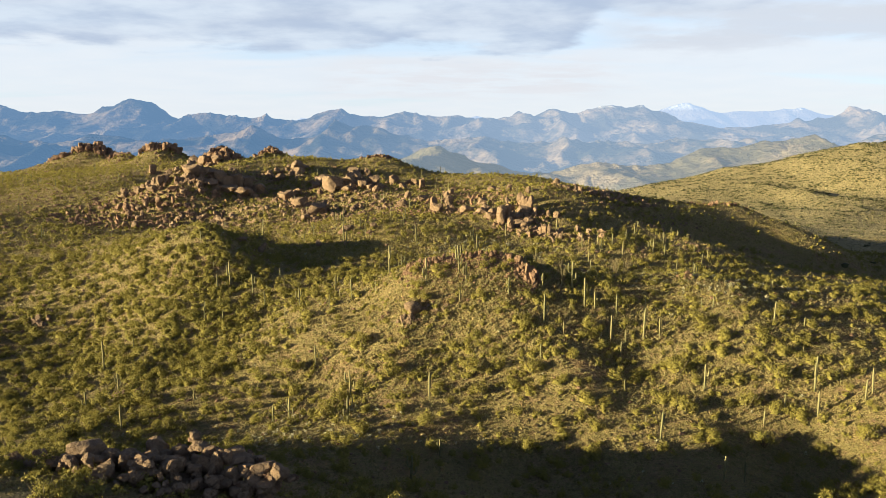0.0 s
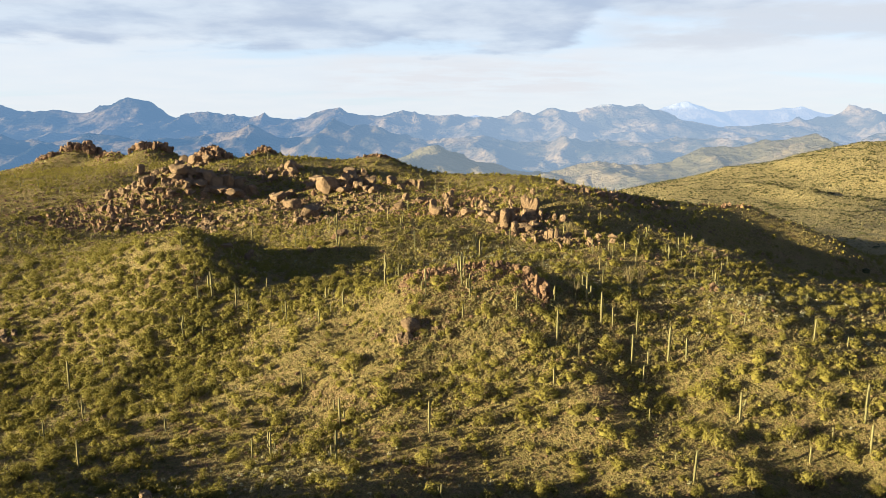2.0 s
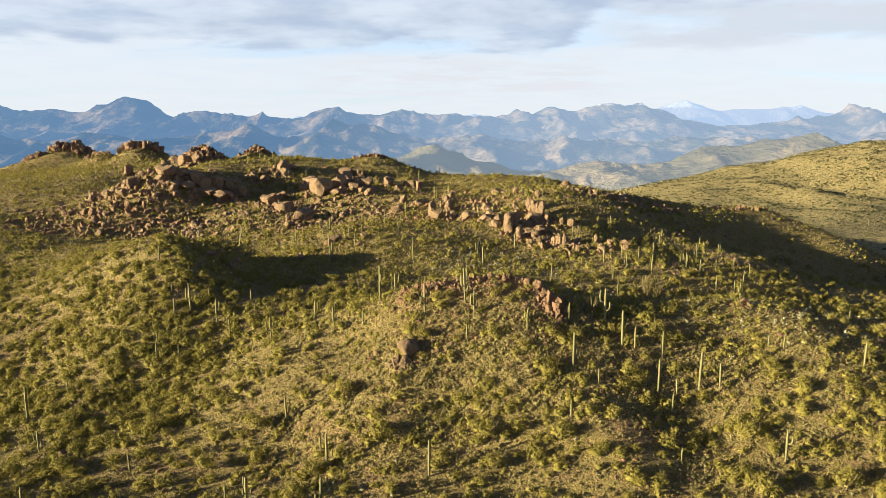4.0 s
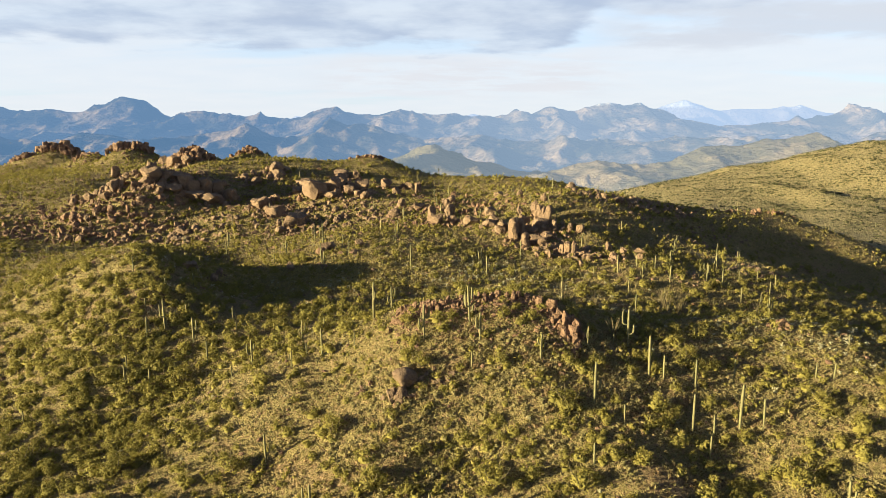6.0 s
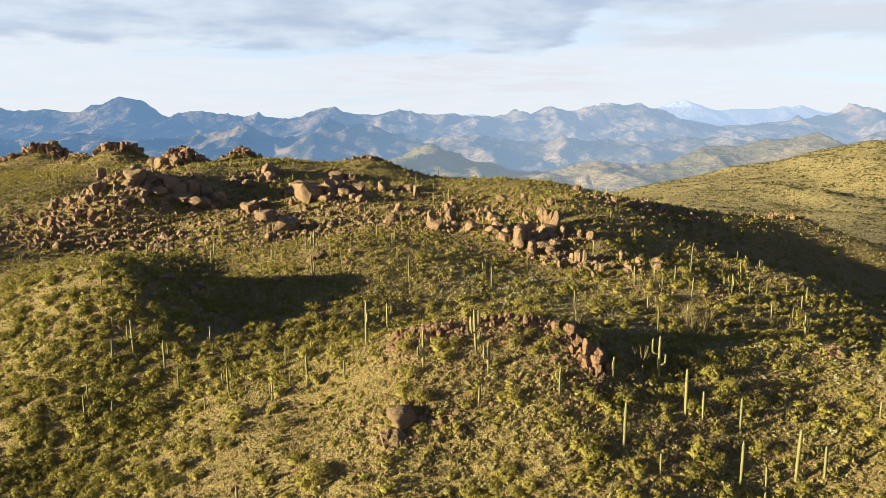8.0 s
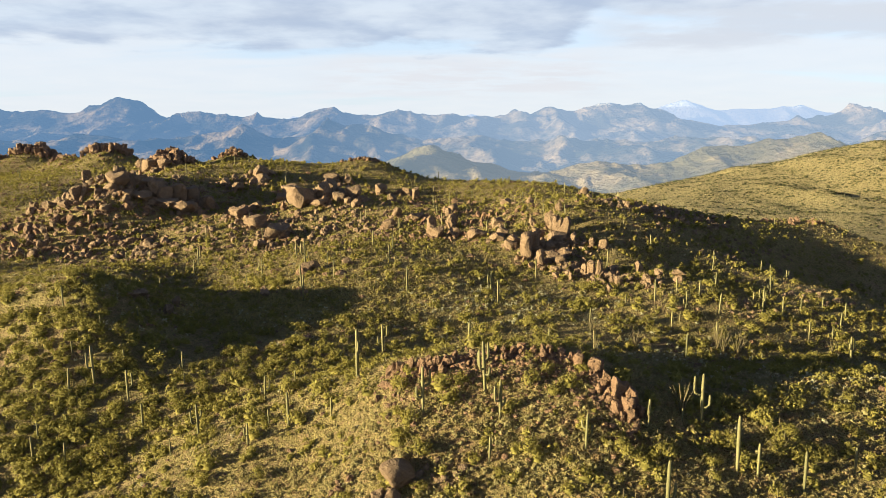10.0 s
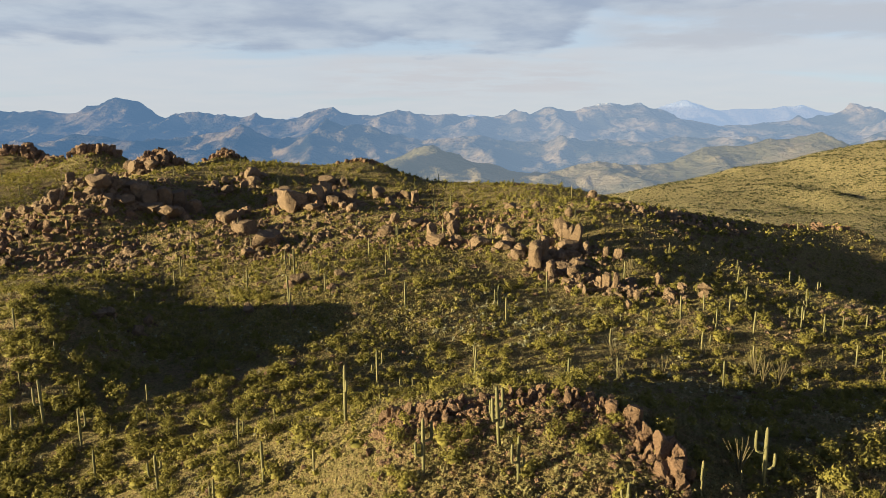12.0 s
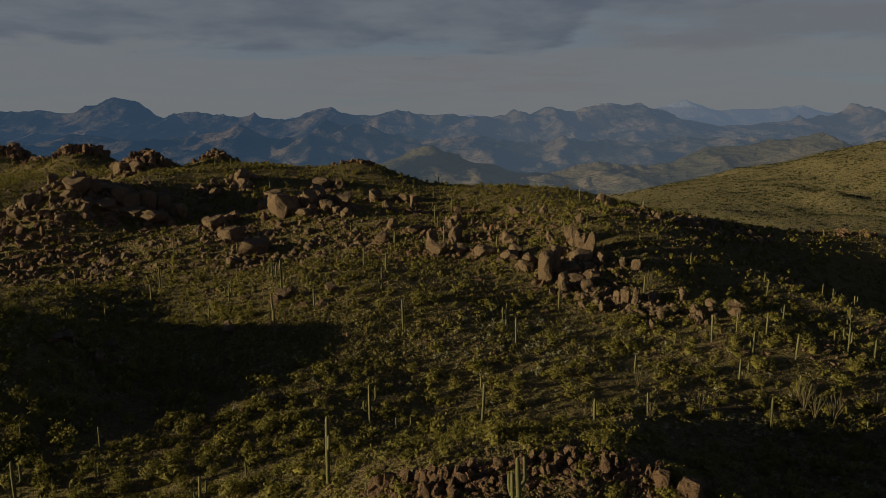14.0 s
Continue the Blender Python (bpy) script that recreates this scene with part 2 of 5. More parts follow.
hill(382, 1679, 220, -23.7)
hill(778, -4, 220, -12.4)
hill(-104, 464, 120, 26.6)
hill(220, 518, 120, -23.5)
hill(-203, 136, 70, -7.6)
hill(-329, 545, 70, 7.8)
hill(-140, 608, 70, 7.4)
hill(144, 41, 70, -6.1)
hill(-14, 608, 70, -8.8)
hill(-234, 450, 70, 3.2)
hill(206, 136, 70, -4.1)
hill(55, 299, 42, 14.5)
hill(36, 394, 42, 10.9)
hill(93, 394, 42, 10.7)
hill(-96, 129, 42, -13.1)
hill(-66, 115, 26, -0.5)
hill(-101, 267, 26, -9.3)
hill(180, 255, 26, -14.0)
hill(16, 91, 26, -11.1)
hill(-54, 56, 26, 7.4)
hill(-8, 232, 26, 4.4)
hill(-148, 290, 26, -4.8)
hill(-78, 396, 26, 8.3)
hill(8, 152, 16, 12.9)
hill(-64, 200, 16, 14.7)
hill(128, 304, 16, 8.6)
hill(112, 256, 16, -5.9)
hill(56, 152, 16, 9.1)
hill(56, 216, 16, 5.3)
hill(-152, 376, 16, -5.3)
hill(64, 104, 16, -4.1)
hill(160, 288, 16, 11.1)
hill(-88, 152, 16, -2.0)
hill(-24, 120, 16, -2.2)
hill(-40, 320, 16, 6.7)
hill(104, 288, 16, 6.2)
hill(-88, 200, 16, 6.3)
hill(-32, 400, 16, 7.0)
hill(40, 184, 16, -0.8)
hill(32, 144, 16, 3.0)
hill(-120, 376, 16, 4.5)
hill(-24, 168, 16, 3.9)
hill(-128, 320, 16, 8.8)
hill(-112, 152, 16, 1.2)
hill(96, 152, 16, 8.1)
hill(40, 272, 16, 6.2)
hill(88, 224, 16, 5.8)
hill(-48, 136, 16, -3.0)
hill(-104, 232, 16, 4.0)
hill(-56, 224, 16, -2.5)
hill(-32, 248, 16, 2.7)
hill(0, 336, 16, -4.7)
hill(-8, 304, 16, 4.7)
hill(-40, 104, 16, -4.2)
hill(-8, 184, 16, -1.2)
hill(-56, 160, 16, 2.6)
hill(144, 264, 16, -2.0)
hill(-80, 296, 16, 2.8)
hill(120, 344, 16, 5.0)
hill(72, 296, 16, 3.0)
hill(-6, 153, 7, 1.8)
hill(16, 149, 6, 1.0)
hill(5, 143, 6, -1.5)
hill(490, 1150, 110, -8.0)
hill(740, 1890, 230, -45.0)
hill(900, 1700, 120, -12.0)
hill(540, 2150, 200, -20.0)
hill(47, 246, 7, 1.2)
hill(62, 243, 9, -2.0)
hill(72, 118, 18, 3.0)
hill(-71, 167, 10, 3.2)
hill(-44, 158, 7, -3.0)
hill(-34, 164, 6, -1.5)
hill(-58, 149, 6, -2.0)
hill(-48, 66, 9, 0.3)
hill(-119, 322, 11, 6.0)
hill(-130, 354, 14, 3.0)
hill(-108, 345, 9, 3.0)
hill(-44, 324, 8, 2.5)
hill(30, 249, 7, 2.0)
hill(545, 1090, 28, 4.0)
hill(572, 1065, 20, 9.0)
hill(612, 1000, 24, 8.0)
hill(700, 1150, 30, 8.0)
hill(-58, 187, 12, -0.6)
hill(-134, 404, 9, 8.0)
hill(-197, 472, 13, 9.0)
hill(-274, 538, 16, 13.0)
hill(-238, 505, 10, 9.0)
hill(-107, 424, 8, 3.5)
hill(-36, 402, 10, 1.0)
hill(-54, 201, 11, -7.5)
hill(-38, 163, 9, 2.0)
hill(-14, 160, 6, 1.5)
hill(25, 193, 16, 2.6)
hill(-20, 197, 9, 1.2)
hill(24, 122, 6, 2.4)
hill(50, 142, 6, -2.0)
hill(1, 131, 5, -2.6)
hill(-24, 126, 7, -2.0)
hill(-17, 150, 5, -2.8)
hill(71, 224, 9, -2.6)
hill(62, 265, 10, 1.5)
hill(140, 300, 12, 2.5)
hill(60, 98, 10, -5.0)
hill(37, 122, 6, -1.6)
hill(63, 130, 9, 2.2)
hill(0, 68, 10, 5.0)
hill(-97, 255, 16, 6.0)
hill(-82, 240, 9, 1.5)
hill(-125, 262, 20, 2.0)
hill(-60, 184, 7, 2.6)
hill(-75, 208, 9, -1.8)
hill(100, 237, 10, -2.6)
hill(-277, 536, 13, 4.5)
hill(-296, 518, 16, 6.0)
hill(-246, 522, 10, 3.5)
hill(-200, 477, 11, 2.5)
hill(-74, 199, 9, 1.5)
hill(-108, 424, 7, 3.0)
hill(135, 313, 10, 3.0)
hill(-38, 404, 9, 1.5)


def ground_z(x, y):
    x, y = np.asarray(x, float), np.asarray(y, float)
    z = -130.0 * smooth(np.hypot(x, y), 700, 2600)
    for cx, cy, r, h in HILLS:
        z = z + h * np.exp(-((x - cx) ** 2 + (y - cy) ** 2) / (2.0 * r * r))
    far = smooth(y, 420, 900)
    z = z + (fbm(x, y, 16.0, 3) * 0.8 + fbm(x + 70, y - 30, 4.2, 2) * 0.30) * (1 - far) + (fbm(x + 50, y, 170.0, 5) * 11.0 + (ridged(x + 9, y, 130.0, 4) - 0.45) * 13.0) * far
    return z


def mesh_of(name, verts, faces, mat, flat=True):
    """A mesh from arrays: verts (n, 3), faces (m, 3) or (m, 4)."""
    me = bpy.data.meshes.new(name)
    verts, faces = np.asarray(verts, np.float32), np.asarray(faces, np.int32)
    k = faces.shape[1]
    me.vertices.add(len(verts))
    me.vertices.foreach_set("co", verts.ravel())
    me.loops.add(faces.size)
    me.loops.foreach_set("vertex_index", faces.ravel())
    me.polygons.add(len(faces))
    me.polygons.foreach_set("loop_start", np.arange(0, faces.size, k, dtype=np.int32))
    me.polygons.foreach_set("use_smooth", np.full(len(faces), not flat))
    me.update(calc_edges=True)
    me.materials.append(mat)
    return me


def grid_faces(nx, ny):
    i, j = np.meshgrid(np.arange(nx - 1), np.arange(ny - 1), indexing="ij")
    a = (i * ny + j).ravel()
    return np.stack([a, a + ny, a + ny + 1, a + 1], 1)


# ---------------------------------------------------------------- ground, one sheet to the horizon
def spread(n, fine, reach, middle):
    u = np.linspace(-1, 1, n)
    k = 1.0
    for _ in range(60):
        k = math.asinh(reach * k / (fine * n / 2))
    return middle + np.sinh(u * k) * reach / math.sinh(k)


gx = spread(370, 1.2, 4800.0, 0.0)
gy = spread(370, 1.2, 4700.0, 190.0)
GX, GY = np.meshgrid(gx, gy, indexing="ij")
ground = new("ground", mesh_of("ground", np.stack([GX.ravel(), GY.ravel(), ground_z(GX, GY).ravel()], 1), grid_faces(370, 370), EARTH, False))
tagged(ground, "dry olive grass and stony brown earth of rolling desert hills", "ground", kind="structure")


# ---------------------------------------------------------------- distant ranges
def mountain_range(name, label, middle, depth, base, level, peaks, rough, size, mat, half=3100):
    """A belt of mountains whose crest runs along y = middle at about z = level; peaks (x, rise, half width) stand on it."""
    nx, ny = 460, 60
    xs, ys = np.linspace(-half, half, nx), np.linspace(middle - depth, middle + depth * 0.25, ny)
    X, Y = np.meshgrid(xs, ys, indexing="ij")
    bend = X + fbm(X, Y, size * 1.5, 3) * size * 0.5
    crest = level + fbm(X, Y * 0.3, size * 1.2, 4) * rough * 0.5
    for px, h, wd in peaks:
        crest = crest + h * np.exp(-np.abs((bend - px) / wd) ** 1.6)
    v = (Y - middle) / depth
    fall = np.where(v < 0, np.clip(1 + v, 0, 1), np.clip(1 - v * 4, 0, 1))
    spur = ridged(bend, Y * 0.55, size)
    fine = ridged(bend + 300, Y * 0.8, size * 0.3, 4)
    z = base + (crest - base) * fall ** 1.15 + rough * (spur - 0.55) * np.clip(4 * fall * (1.08 - fall), 0, 1) + rough * 0.42 * (fine - 0.5) * np.clip(fall * 3, 0, 1)
    ob = new(name, mesh_of(name, np.stack([X.ravel(), Y.ravel(), z.ravel()], 1), grid_faces(nx, ny), mat, False))
    return tagged(ob, label, "mountain range", kind="structure")


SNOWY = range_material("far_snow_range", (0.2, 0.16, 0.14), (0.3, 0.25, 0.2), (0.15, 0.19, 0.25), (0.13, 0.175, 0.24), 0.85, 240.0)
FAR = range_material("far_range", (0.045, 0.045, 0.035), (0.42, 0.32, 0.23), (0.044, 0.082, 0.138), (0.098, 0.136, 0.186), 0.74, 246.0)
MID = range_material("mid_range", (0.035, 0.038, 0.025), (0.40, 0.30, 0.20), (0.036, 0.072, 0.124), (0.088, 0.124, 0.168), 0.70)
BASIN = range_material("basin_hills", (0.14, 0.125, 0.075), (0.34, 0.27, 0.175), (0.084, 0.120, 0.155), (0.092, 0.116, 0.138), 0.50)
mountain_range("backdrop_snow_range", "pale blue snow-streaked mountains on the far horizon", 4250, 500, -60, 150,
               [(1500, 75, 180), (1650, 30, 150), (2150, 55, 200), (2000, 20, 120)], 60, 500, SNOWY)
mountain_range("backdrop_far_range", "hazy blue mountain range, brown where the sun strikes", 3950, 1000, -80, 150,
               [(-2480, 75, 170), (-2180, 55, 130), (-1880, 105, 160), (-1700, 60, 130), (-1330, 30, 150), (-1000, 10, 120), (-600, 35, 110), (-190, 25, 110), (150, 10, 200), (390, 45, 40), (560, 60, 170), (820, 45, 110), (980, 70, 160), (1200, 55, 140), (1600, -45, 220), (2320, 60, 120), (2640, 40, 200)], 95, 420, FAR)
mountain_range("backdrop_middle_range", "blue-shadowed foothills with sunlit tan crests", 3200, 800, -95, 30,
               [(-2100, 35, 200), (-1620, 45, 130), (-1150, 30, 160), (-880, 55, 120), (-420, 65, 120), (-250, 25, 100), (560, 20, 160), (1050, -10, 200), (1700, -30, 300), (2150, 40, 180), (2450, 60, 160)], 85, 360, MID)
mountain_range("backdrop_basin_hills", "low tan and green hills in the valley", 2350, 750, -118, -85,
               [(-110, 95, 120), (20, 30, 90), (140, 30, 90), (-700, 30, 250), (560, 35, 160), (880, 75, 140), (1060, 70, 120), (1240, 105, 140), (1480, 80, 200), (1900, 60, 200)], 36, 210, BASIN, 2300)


# ---------------------------------------------------------------- plants and stones as arrays
rng = np.random.default_rng(11)


def leaf_sprays(centres, facing, size, rg, jitter=0.4):
    """One small three-cornered spray of leaves at each centre, turned roughly towards its facing."""
    n = len(centres)
    f = facing + rg.normal(size=(n, 3)) * jitter
    a = np.cross(f, rg.normal(size=(n, 3)))
    a /= np.linalg.norm(a, axis=1, keepdims=True)
    b = np.cross(f, a)
    b /= np.linalg.norm(b, axis=1, keepdims=True)
    s = size * rg.uniform(0.6, 1.5, (n, 1))
    a, b = a * s * 1.25, b * s * 0.62
    return np.stack([centres - a * 0.6 + b, centres - a * 0.6 - b, centres + a], 1).reshape(-1, 3)


def bush_verts(rg, leaves, size, clumps, flat=0.95, lift=0.22):
    """A bush of unit radius: sprays gathered loosely round several clumps, thinning outwards, open at the foot."""
    c = rg.normal(size=(clumps, 3))
    c /= np.linalg.norm(c, axis=1, keepdims=True)
    c *= rg.uniform(0.25, 0.72, (clumps, 1))
    c[:, 2] = np.abs(c[:, 2]) * flat + lift
    share = rg.uniform(0.4, 1.6, clumps)
    pick = rg.choice(clumps, leaves, p=share / share.sum())
    d = rg.normal(size=(leaves, 3))
    d /= np.linalg.norm(d, axis=1, keepdims=True)
    p = c[pick] + d * np.abs(rg.normal(size=(leaves, 1))) * 0.21 * (1, 1, 0.8)
    p[:, 2] = np.maximum(p[:, 2], 0.03)
    out = p - (0, 0, 0.25)
    out /= np.linalg.norm(out, axis=1, keepdims=True)
    return leaf_sprays(p, d * 0.5 + out * 0.8, size, rg)


def core(rg, size, around, rings, high_=0.9):
    """The dense inside of a bush: a lumpy low dome of rings, closed on top."""
    off = Vector(rg.uniform(-40, 40, 3))
    v = []
    for k in range(rings):
        up = -0.12 + 1.05 * k / rings
        wide = math.sqrt(max(0.05, 1 - max(up, 0) ** 2)) * (0.9 if k == 0 else 1.0)
        for i in range(around):
            a = 6.28318 * (i + 0.5 * (k % 2)) / around
            p = Vector((math.cos(a) * wide, math.sin(a) * wide, up))
            r = size * (1.0 + 0.75 * noise.noise(p * 1.4 + off) + rg.uniform(-0.13, 0.13))
            v.append((p.x * r, p.y * r, max(-0.1, p.z * r * high_)))
    f = []
    for k in range(rings - 1):
        for i in range(around):
            n = (i + 1) % around
            f.append((k * around + i, k * around + n, (k + 1) * around + n))
            f.append((k * around + i, (k + 1) * around + n, (k + 1) * around + i))
    t = (rings - 1) * around
    for i in range(1, around - 1):
        f.append((t, t + i, t + i + 1))
    return np.array(v), np.array(f)


def soup(v):
    return v, np.arange(len(v)).reshape(-1, 3)


def both(a, b):
    return np.concatenate([a[0], b[0]]), np.concatenate([a[1], b[1] + len(a[0])])


def full_bush(rg, leaves, size, clumps, inner, around, rings, flat=0.95, lift=0.22):
    return both(core(rg, inner, around, rings), soup(bush_verts(rg, leaves, size, clumps, flat, lift)))


def tuft_verts(rg, blades):
    """A grass tuft of unit height: narrow leaning blades."""
    foot = rg.normal(size=(blades, 3)) * (0.22, 0.22, 0)
    tip = foot * 2.2 + rg.normal(size=(blades, 3)) * (0.25, 0.25, 0.15) + (0, 0, 0.8)
    wide = np.cross(tip - foot, rg.normal(size=(blades, 3)))
    wide *= 0.06 / np.linalg.norm(wide, axis=1, keepdims=True)
    return np.stack([foot - wide, foot + wide, tip], 1).reshape(-1, 3)


def scatter(variants, x, y, scale, turn, sink=0.0, tall=None):
    """Joined copies of the variants, one at each place on the ground: their verts and faces."""
    z = ground_z(x, y) - sink * scale
    verts, faces, start = [], [], 0
    kind = rng.integers(0, len(variants), len(x))
    tall = np.ones(len(x)) if tall is None else tall
    for k, (v, f) in enumerate(variants):
        i = np.where(kind == k)[0]
        if not len(i):
            continue
        c, s = np.cos(turn[i])[:, None], np.sin(turn[i])[:, None]
        px = (v[None, :, 0] * c - v[None, :, 1] * s) * scale[i, None] + x[i, None]
        py = (v[None, :, 0] * s + v[None, :, 1] * c) * scale[i, None] + y[i, None]
        pz = v[None, :, 2] * (scale * tall)[i, None] + z[i, None]
        verts.append(np.stack([px, py, pz], 2).reshape(-1, 3))
        faces.append((f[None] + (start + np.arange(len(i)) * len(v))[:, None, None]).reshape(-1, f.shape[1]))
        start += len(i) * len(v)
    return np.concatenate(verts), np.concatenate(faces)


def field(count, near, far, gather=0.0, size=20.0, wide=0.70):
    """Random places in the wedge of land that the walk looks over, denser where the ground cover gathers."""
    got_x, got_y, left = [], [], count
    while left > 0:
        y = np.sqrt(rng.uniform(near * near, far * far, left * 3))
        x = rng.uniform(-1, 1, left * 3) * (wide * y + 22)
        keep = rng.random(left * 3) < np.clip(0.5 + gather * fbm(x, y, size, 3), 0.03, 1)
        got_x.append(x[keep][:left]), got_y.append(y[keep][:left])
        left -= len(got_x[-1])
    return np.concatenate(got_x), np.concatenate(got_y)


def stuff(name, made, mat, label, category):
    ob = new(name, mesh_of(name, made[0], made[1], mat, False))
    return tagged(ob, label, category, kind="stuff")


def cover(name, variants, count, near, far, sizes, mat, label, category, gather=1.0, patch=18.0, tall=(0.8, 1.2), sink=0.05, spot=None):
    x, y = field(count, near, far, gather, patch)
    if spot:
        x, y = spot[0] + rng.normal(size=count) * spot[2], spot[1] + rng.normal(size=count) * spot[3]
    if not spot and sizes[1] > 1.2:
        open_floor = (((x + 36) / 26) ** 2 + ((y - 213) / 14) ** 2 < 1) & (rng.random(count) < 0.75)
        x, y = x[~open_floor], y[~open_floor]
        count = len(x)
    s = rng.uniform(0, 1, count) ** 1.7 * (sizes[1] - sizes[0]) + sizes[0]
    v = scatter(variants, x, y, s, rng.uniform(0, 6.28, count), sink, rng.uniform(*tall, count))
    return stuff(name, v, mat, label, category)


BIG = [full_bush(rng, 600, 0.056, 26, 0.48, 6, 2) for _ in range(12)]
BIG_MID = [full_bush(rng, 180, 0.090, 20, 0.50, 6, 2) for _ in range(12)]
MEDIUM = [full_bush(rng, 50, 0.15, 10, 0.52, 4, 2) for _ in range(14)]
SMALL = [soup(bush_verts(rng, 11, 0.27, 5, 0.7, 0.2)) for _ in range(24)]
BIG_FAR = [full_bush(rng, 44, 0.17, 11, 0.52, 4, 2) for _ in range(10)]
MEDIUM_FAR = [full_bush(rng, 9, 0.31, 6, 0.55, 4, 2) for _ in range(12)]
SMALL_FAR = [soup(bush_verts(rng, 6, 0.36, 3, 0.7, 0.2)) for _ in range(14)]
SPECK = [core(rng, 0.95, 4, 2) for _ in range(8)]
TUFT = [soup(tuft_verts(rng, 5)) for _ in range(8)]

cover("palo_verde_scrub", BIG, 850, 62, 150, (1.0, 2.3), OLIVE, "yellow-green leafy palo verde and creosote bushes", "bush", 0.9, 30.0)
cover("palo_verde_scrub", BIG_MID, 1350, 150, 235, (1.0, 2.3), OLIVE, "yellow-green leafy palo verde and creosote bushes", "bush", 0.9, 30.0)
cover("creosote_scrub", MEDIUM, 5600, 62, 235, (0.55, 1.35), OLIVE, "rounded olive-green bushes crowding the slopes", "bush", 1.3, 13.0)
cover("brittle_scrub", SMALL, 25000, 62, 235, (0.20, 0.62), SCRUB, "low olive and brown brittlebush scrub on stony ground", "shrub", 0.45, 9.0)
cover("brittle_scrub", SMALL, 17000, 62, 165, (0.22, 0.62), PALE, "pale grey-green low shrubs between the bushes", "shrub", 0.5, 7.0)
cover("gully_thicket", BIG_MID, 330, 62, 235, (0.9, 2.0), OLIVE, "dense green thicket of bushes along a gully", "bush", spot=(-58, 152, 17, 15))
cover("slope_thicket", BIG_MID, 420, 62, 235, (0.9, 2.1), OLIVE, "olive bushes crowding a long slope", "bush", spot=(-84, 172, 24, 22))
cover("valley_grass", SMALL_FAR, 8000, 62, 235, (0.25, 0.6), STRAW, "pale dry grass on the floor of the valley", "grass", spot=(-36, 213, 17, 8))
cover("valley_scrub", MEDIUM, 170, 62, 235, (0.5, 1.1), OLIVE, "dark olive bushes dotted over the floor of the valley", "bush", spot=(-36, 212, 18, 9))
cover("valley_scrub", SMALL_FAR, 2600, 62, 235, (0.3, 0.8), PALE, "pale low shrubs on the floor of the valley", "shrub", spot=(-36, 213, 17, 8))
cover("mound_scrub", BIG_MID, 130, 62, 235, (0.8, 1.9), OLIVE, "yellow-green bushes at the foot of the mound", "bush", spot=(4, 129, 22, 7))
cover("mound_scrub", MEDIUM, 700, 62, 235, (0.4, 1.1), PALE, "pale low bushes on the face of the mound", "bush", spot=(6, 135, 19, 9))
cover("mound_scrub", SMALL, 4200, 62, 235, (0.25, 0.7), PALE, "pale low shrubs between the rubble of the mound", "shrub", spot=(5, 138, 17, 9))
cover("gully_thicket", BIG_MID, 300, 62, 235, (0.8, 2.0), OLIVE, "dense olive thicket of bushes on the slope", "bush", spot=(-78, 158, 22, 24))
cover("gully_thicket", BIG_MID, 200, 62, 235, (0.8, 1.9), OLIVE, "dense olive thicket of bushes on the spur", "bush", spot=(-66, 172, 14, 10))
cover("shelf_scrub", SMALL, 10000, 62, 235, (0.22, 0.65), PALE, "pale low shrubs on a sunlit shelf of the slope", "shrub", spot=(54, 134, 30, 22))
cover("outcrop_scrub", BIG, 26, 62, 235, (0.7, 1.3), OLIVE, "yellow-green bushes among the boulders of the outcrop", "bush", spot=(-44, 70, 2.5, 1.4))
cover("palo_verde_scrub", BIG_FAR, 3000, 235, 430, (1.0, 2.2), OLIVE, "yellow-green leafy bushes on the upper slopes", "bush", 0.9, 40.0)
cover("creosote_scrub", MEDIUM_FAR, 10000, 235, 430, (0.5, 1.1), OLIVE, "olive bushes dotted over the upper slopes", "bush", 0.7, 22.0)
cover("brittle_scrub", SMALL_FAR, 30000, 235, 430, (0.3, 0.85), SCRUB, "low olive and brown scrub on the upper slopes", "shrub", 0.5, 12.0)
cover("brittle_scrub", SMALL_FAR, 20000, 175, 310, (0.25, 0.7), PALE, "pale low shrubs and grass on the middle slopes", "shrub", 0.5, 10.0)
cover("skyline_scrub", MEDIUM_FAR, 5200, 430, 620, (0.6, 1.6), OLIVE, "dark scrub on the skyline hills", "shrub", 0.5, 30.0, spot=(-210, 485, 75, 45))
cover("skyline_scrub", SMALL_FAR, 9000, 430, 640, (0.4, 1.2), SCRUB, "dark scrub on the skyline hills", "shrub", 0.8, 30.0)
cover("slope_scrub", BIG_FAR, 420, 235, 430, (0.8, 1.8), OLIVE, "olive bushes on the slope below the tors", "bush", spot=(-8, 262, 44, 26))
cover("slope_scrub", MEDIUM_FAR, 1500, 235, 430, (0.5, 1.1), SCRUB, "low brown-green shrubs on the slope below the tors", "shrub", spot=(-8, 262, 46, 28))
cover("rock_garden_scrub", BIG_FAR, 260, 235, 430, (0.8, 1.7), OLIVE, "green bushes growing between the boulders of the hillside", "bush", spot=(-118, 315, 34, 17))
cover("grass_tufts", TUFT, 20000, 62, 240, (0.25, 0.6), STRAW, "pale dry bunch grass between the shrubs", "grass", 1.2, 9.0)
CHOLLAS = [full_bush(rng, 26, 0.17, 7, 0.5, 4, 2, 0.9, 0.3) for _ in range(6)]
cover("cholla_patches", CHOLLAS, 500, 80, 260, (0.30, 0.65), CHOLLA, "pale spiny cholla cactus in loose patches", "cactus", 7.0, 26.0)
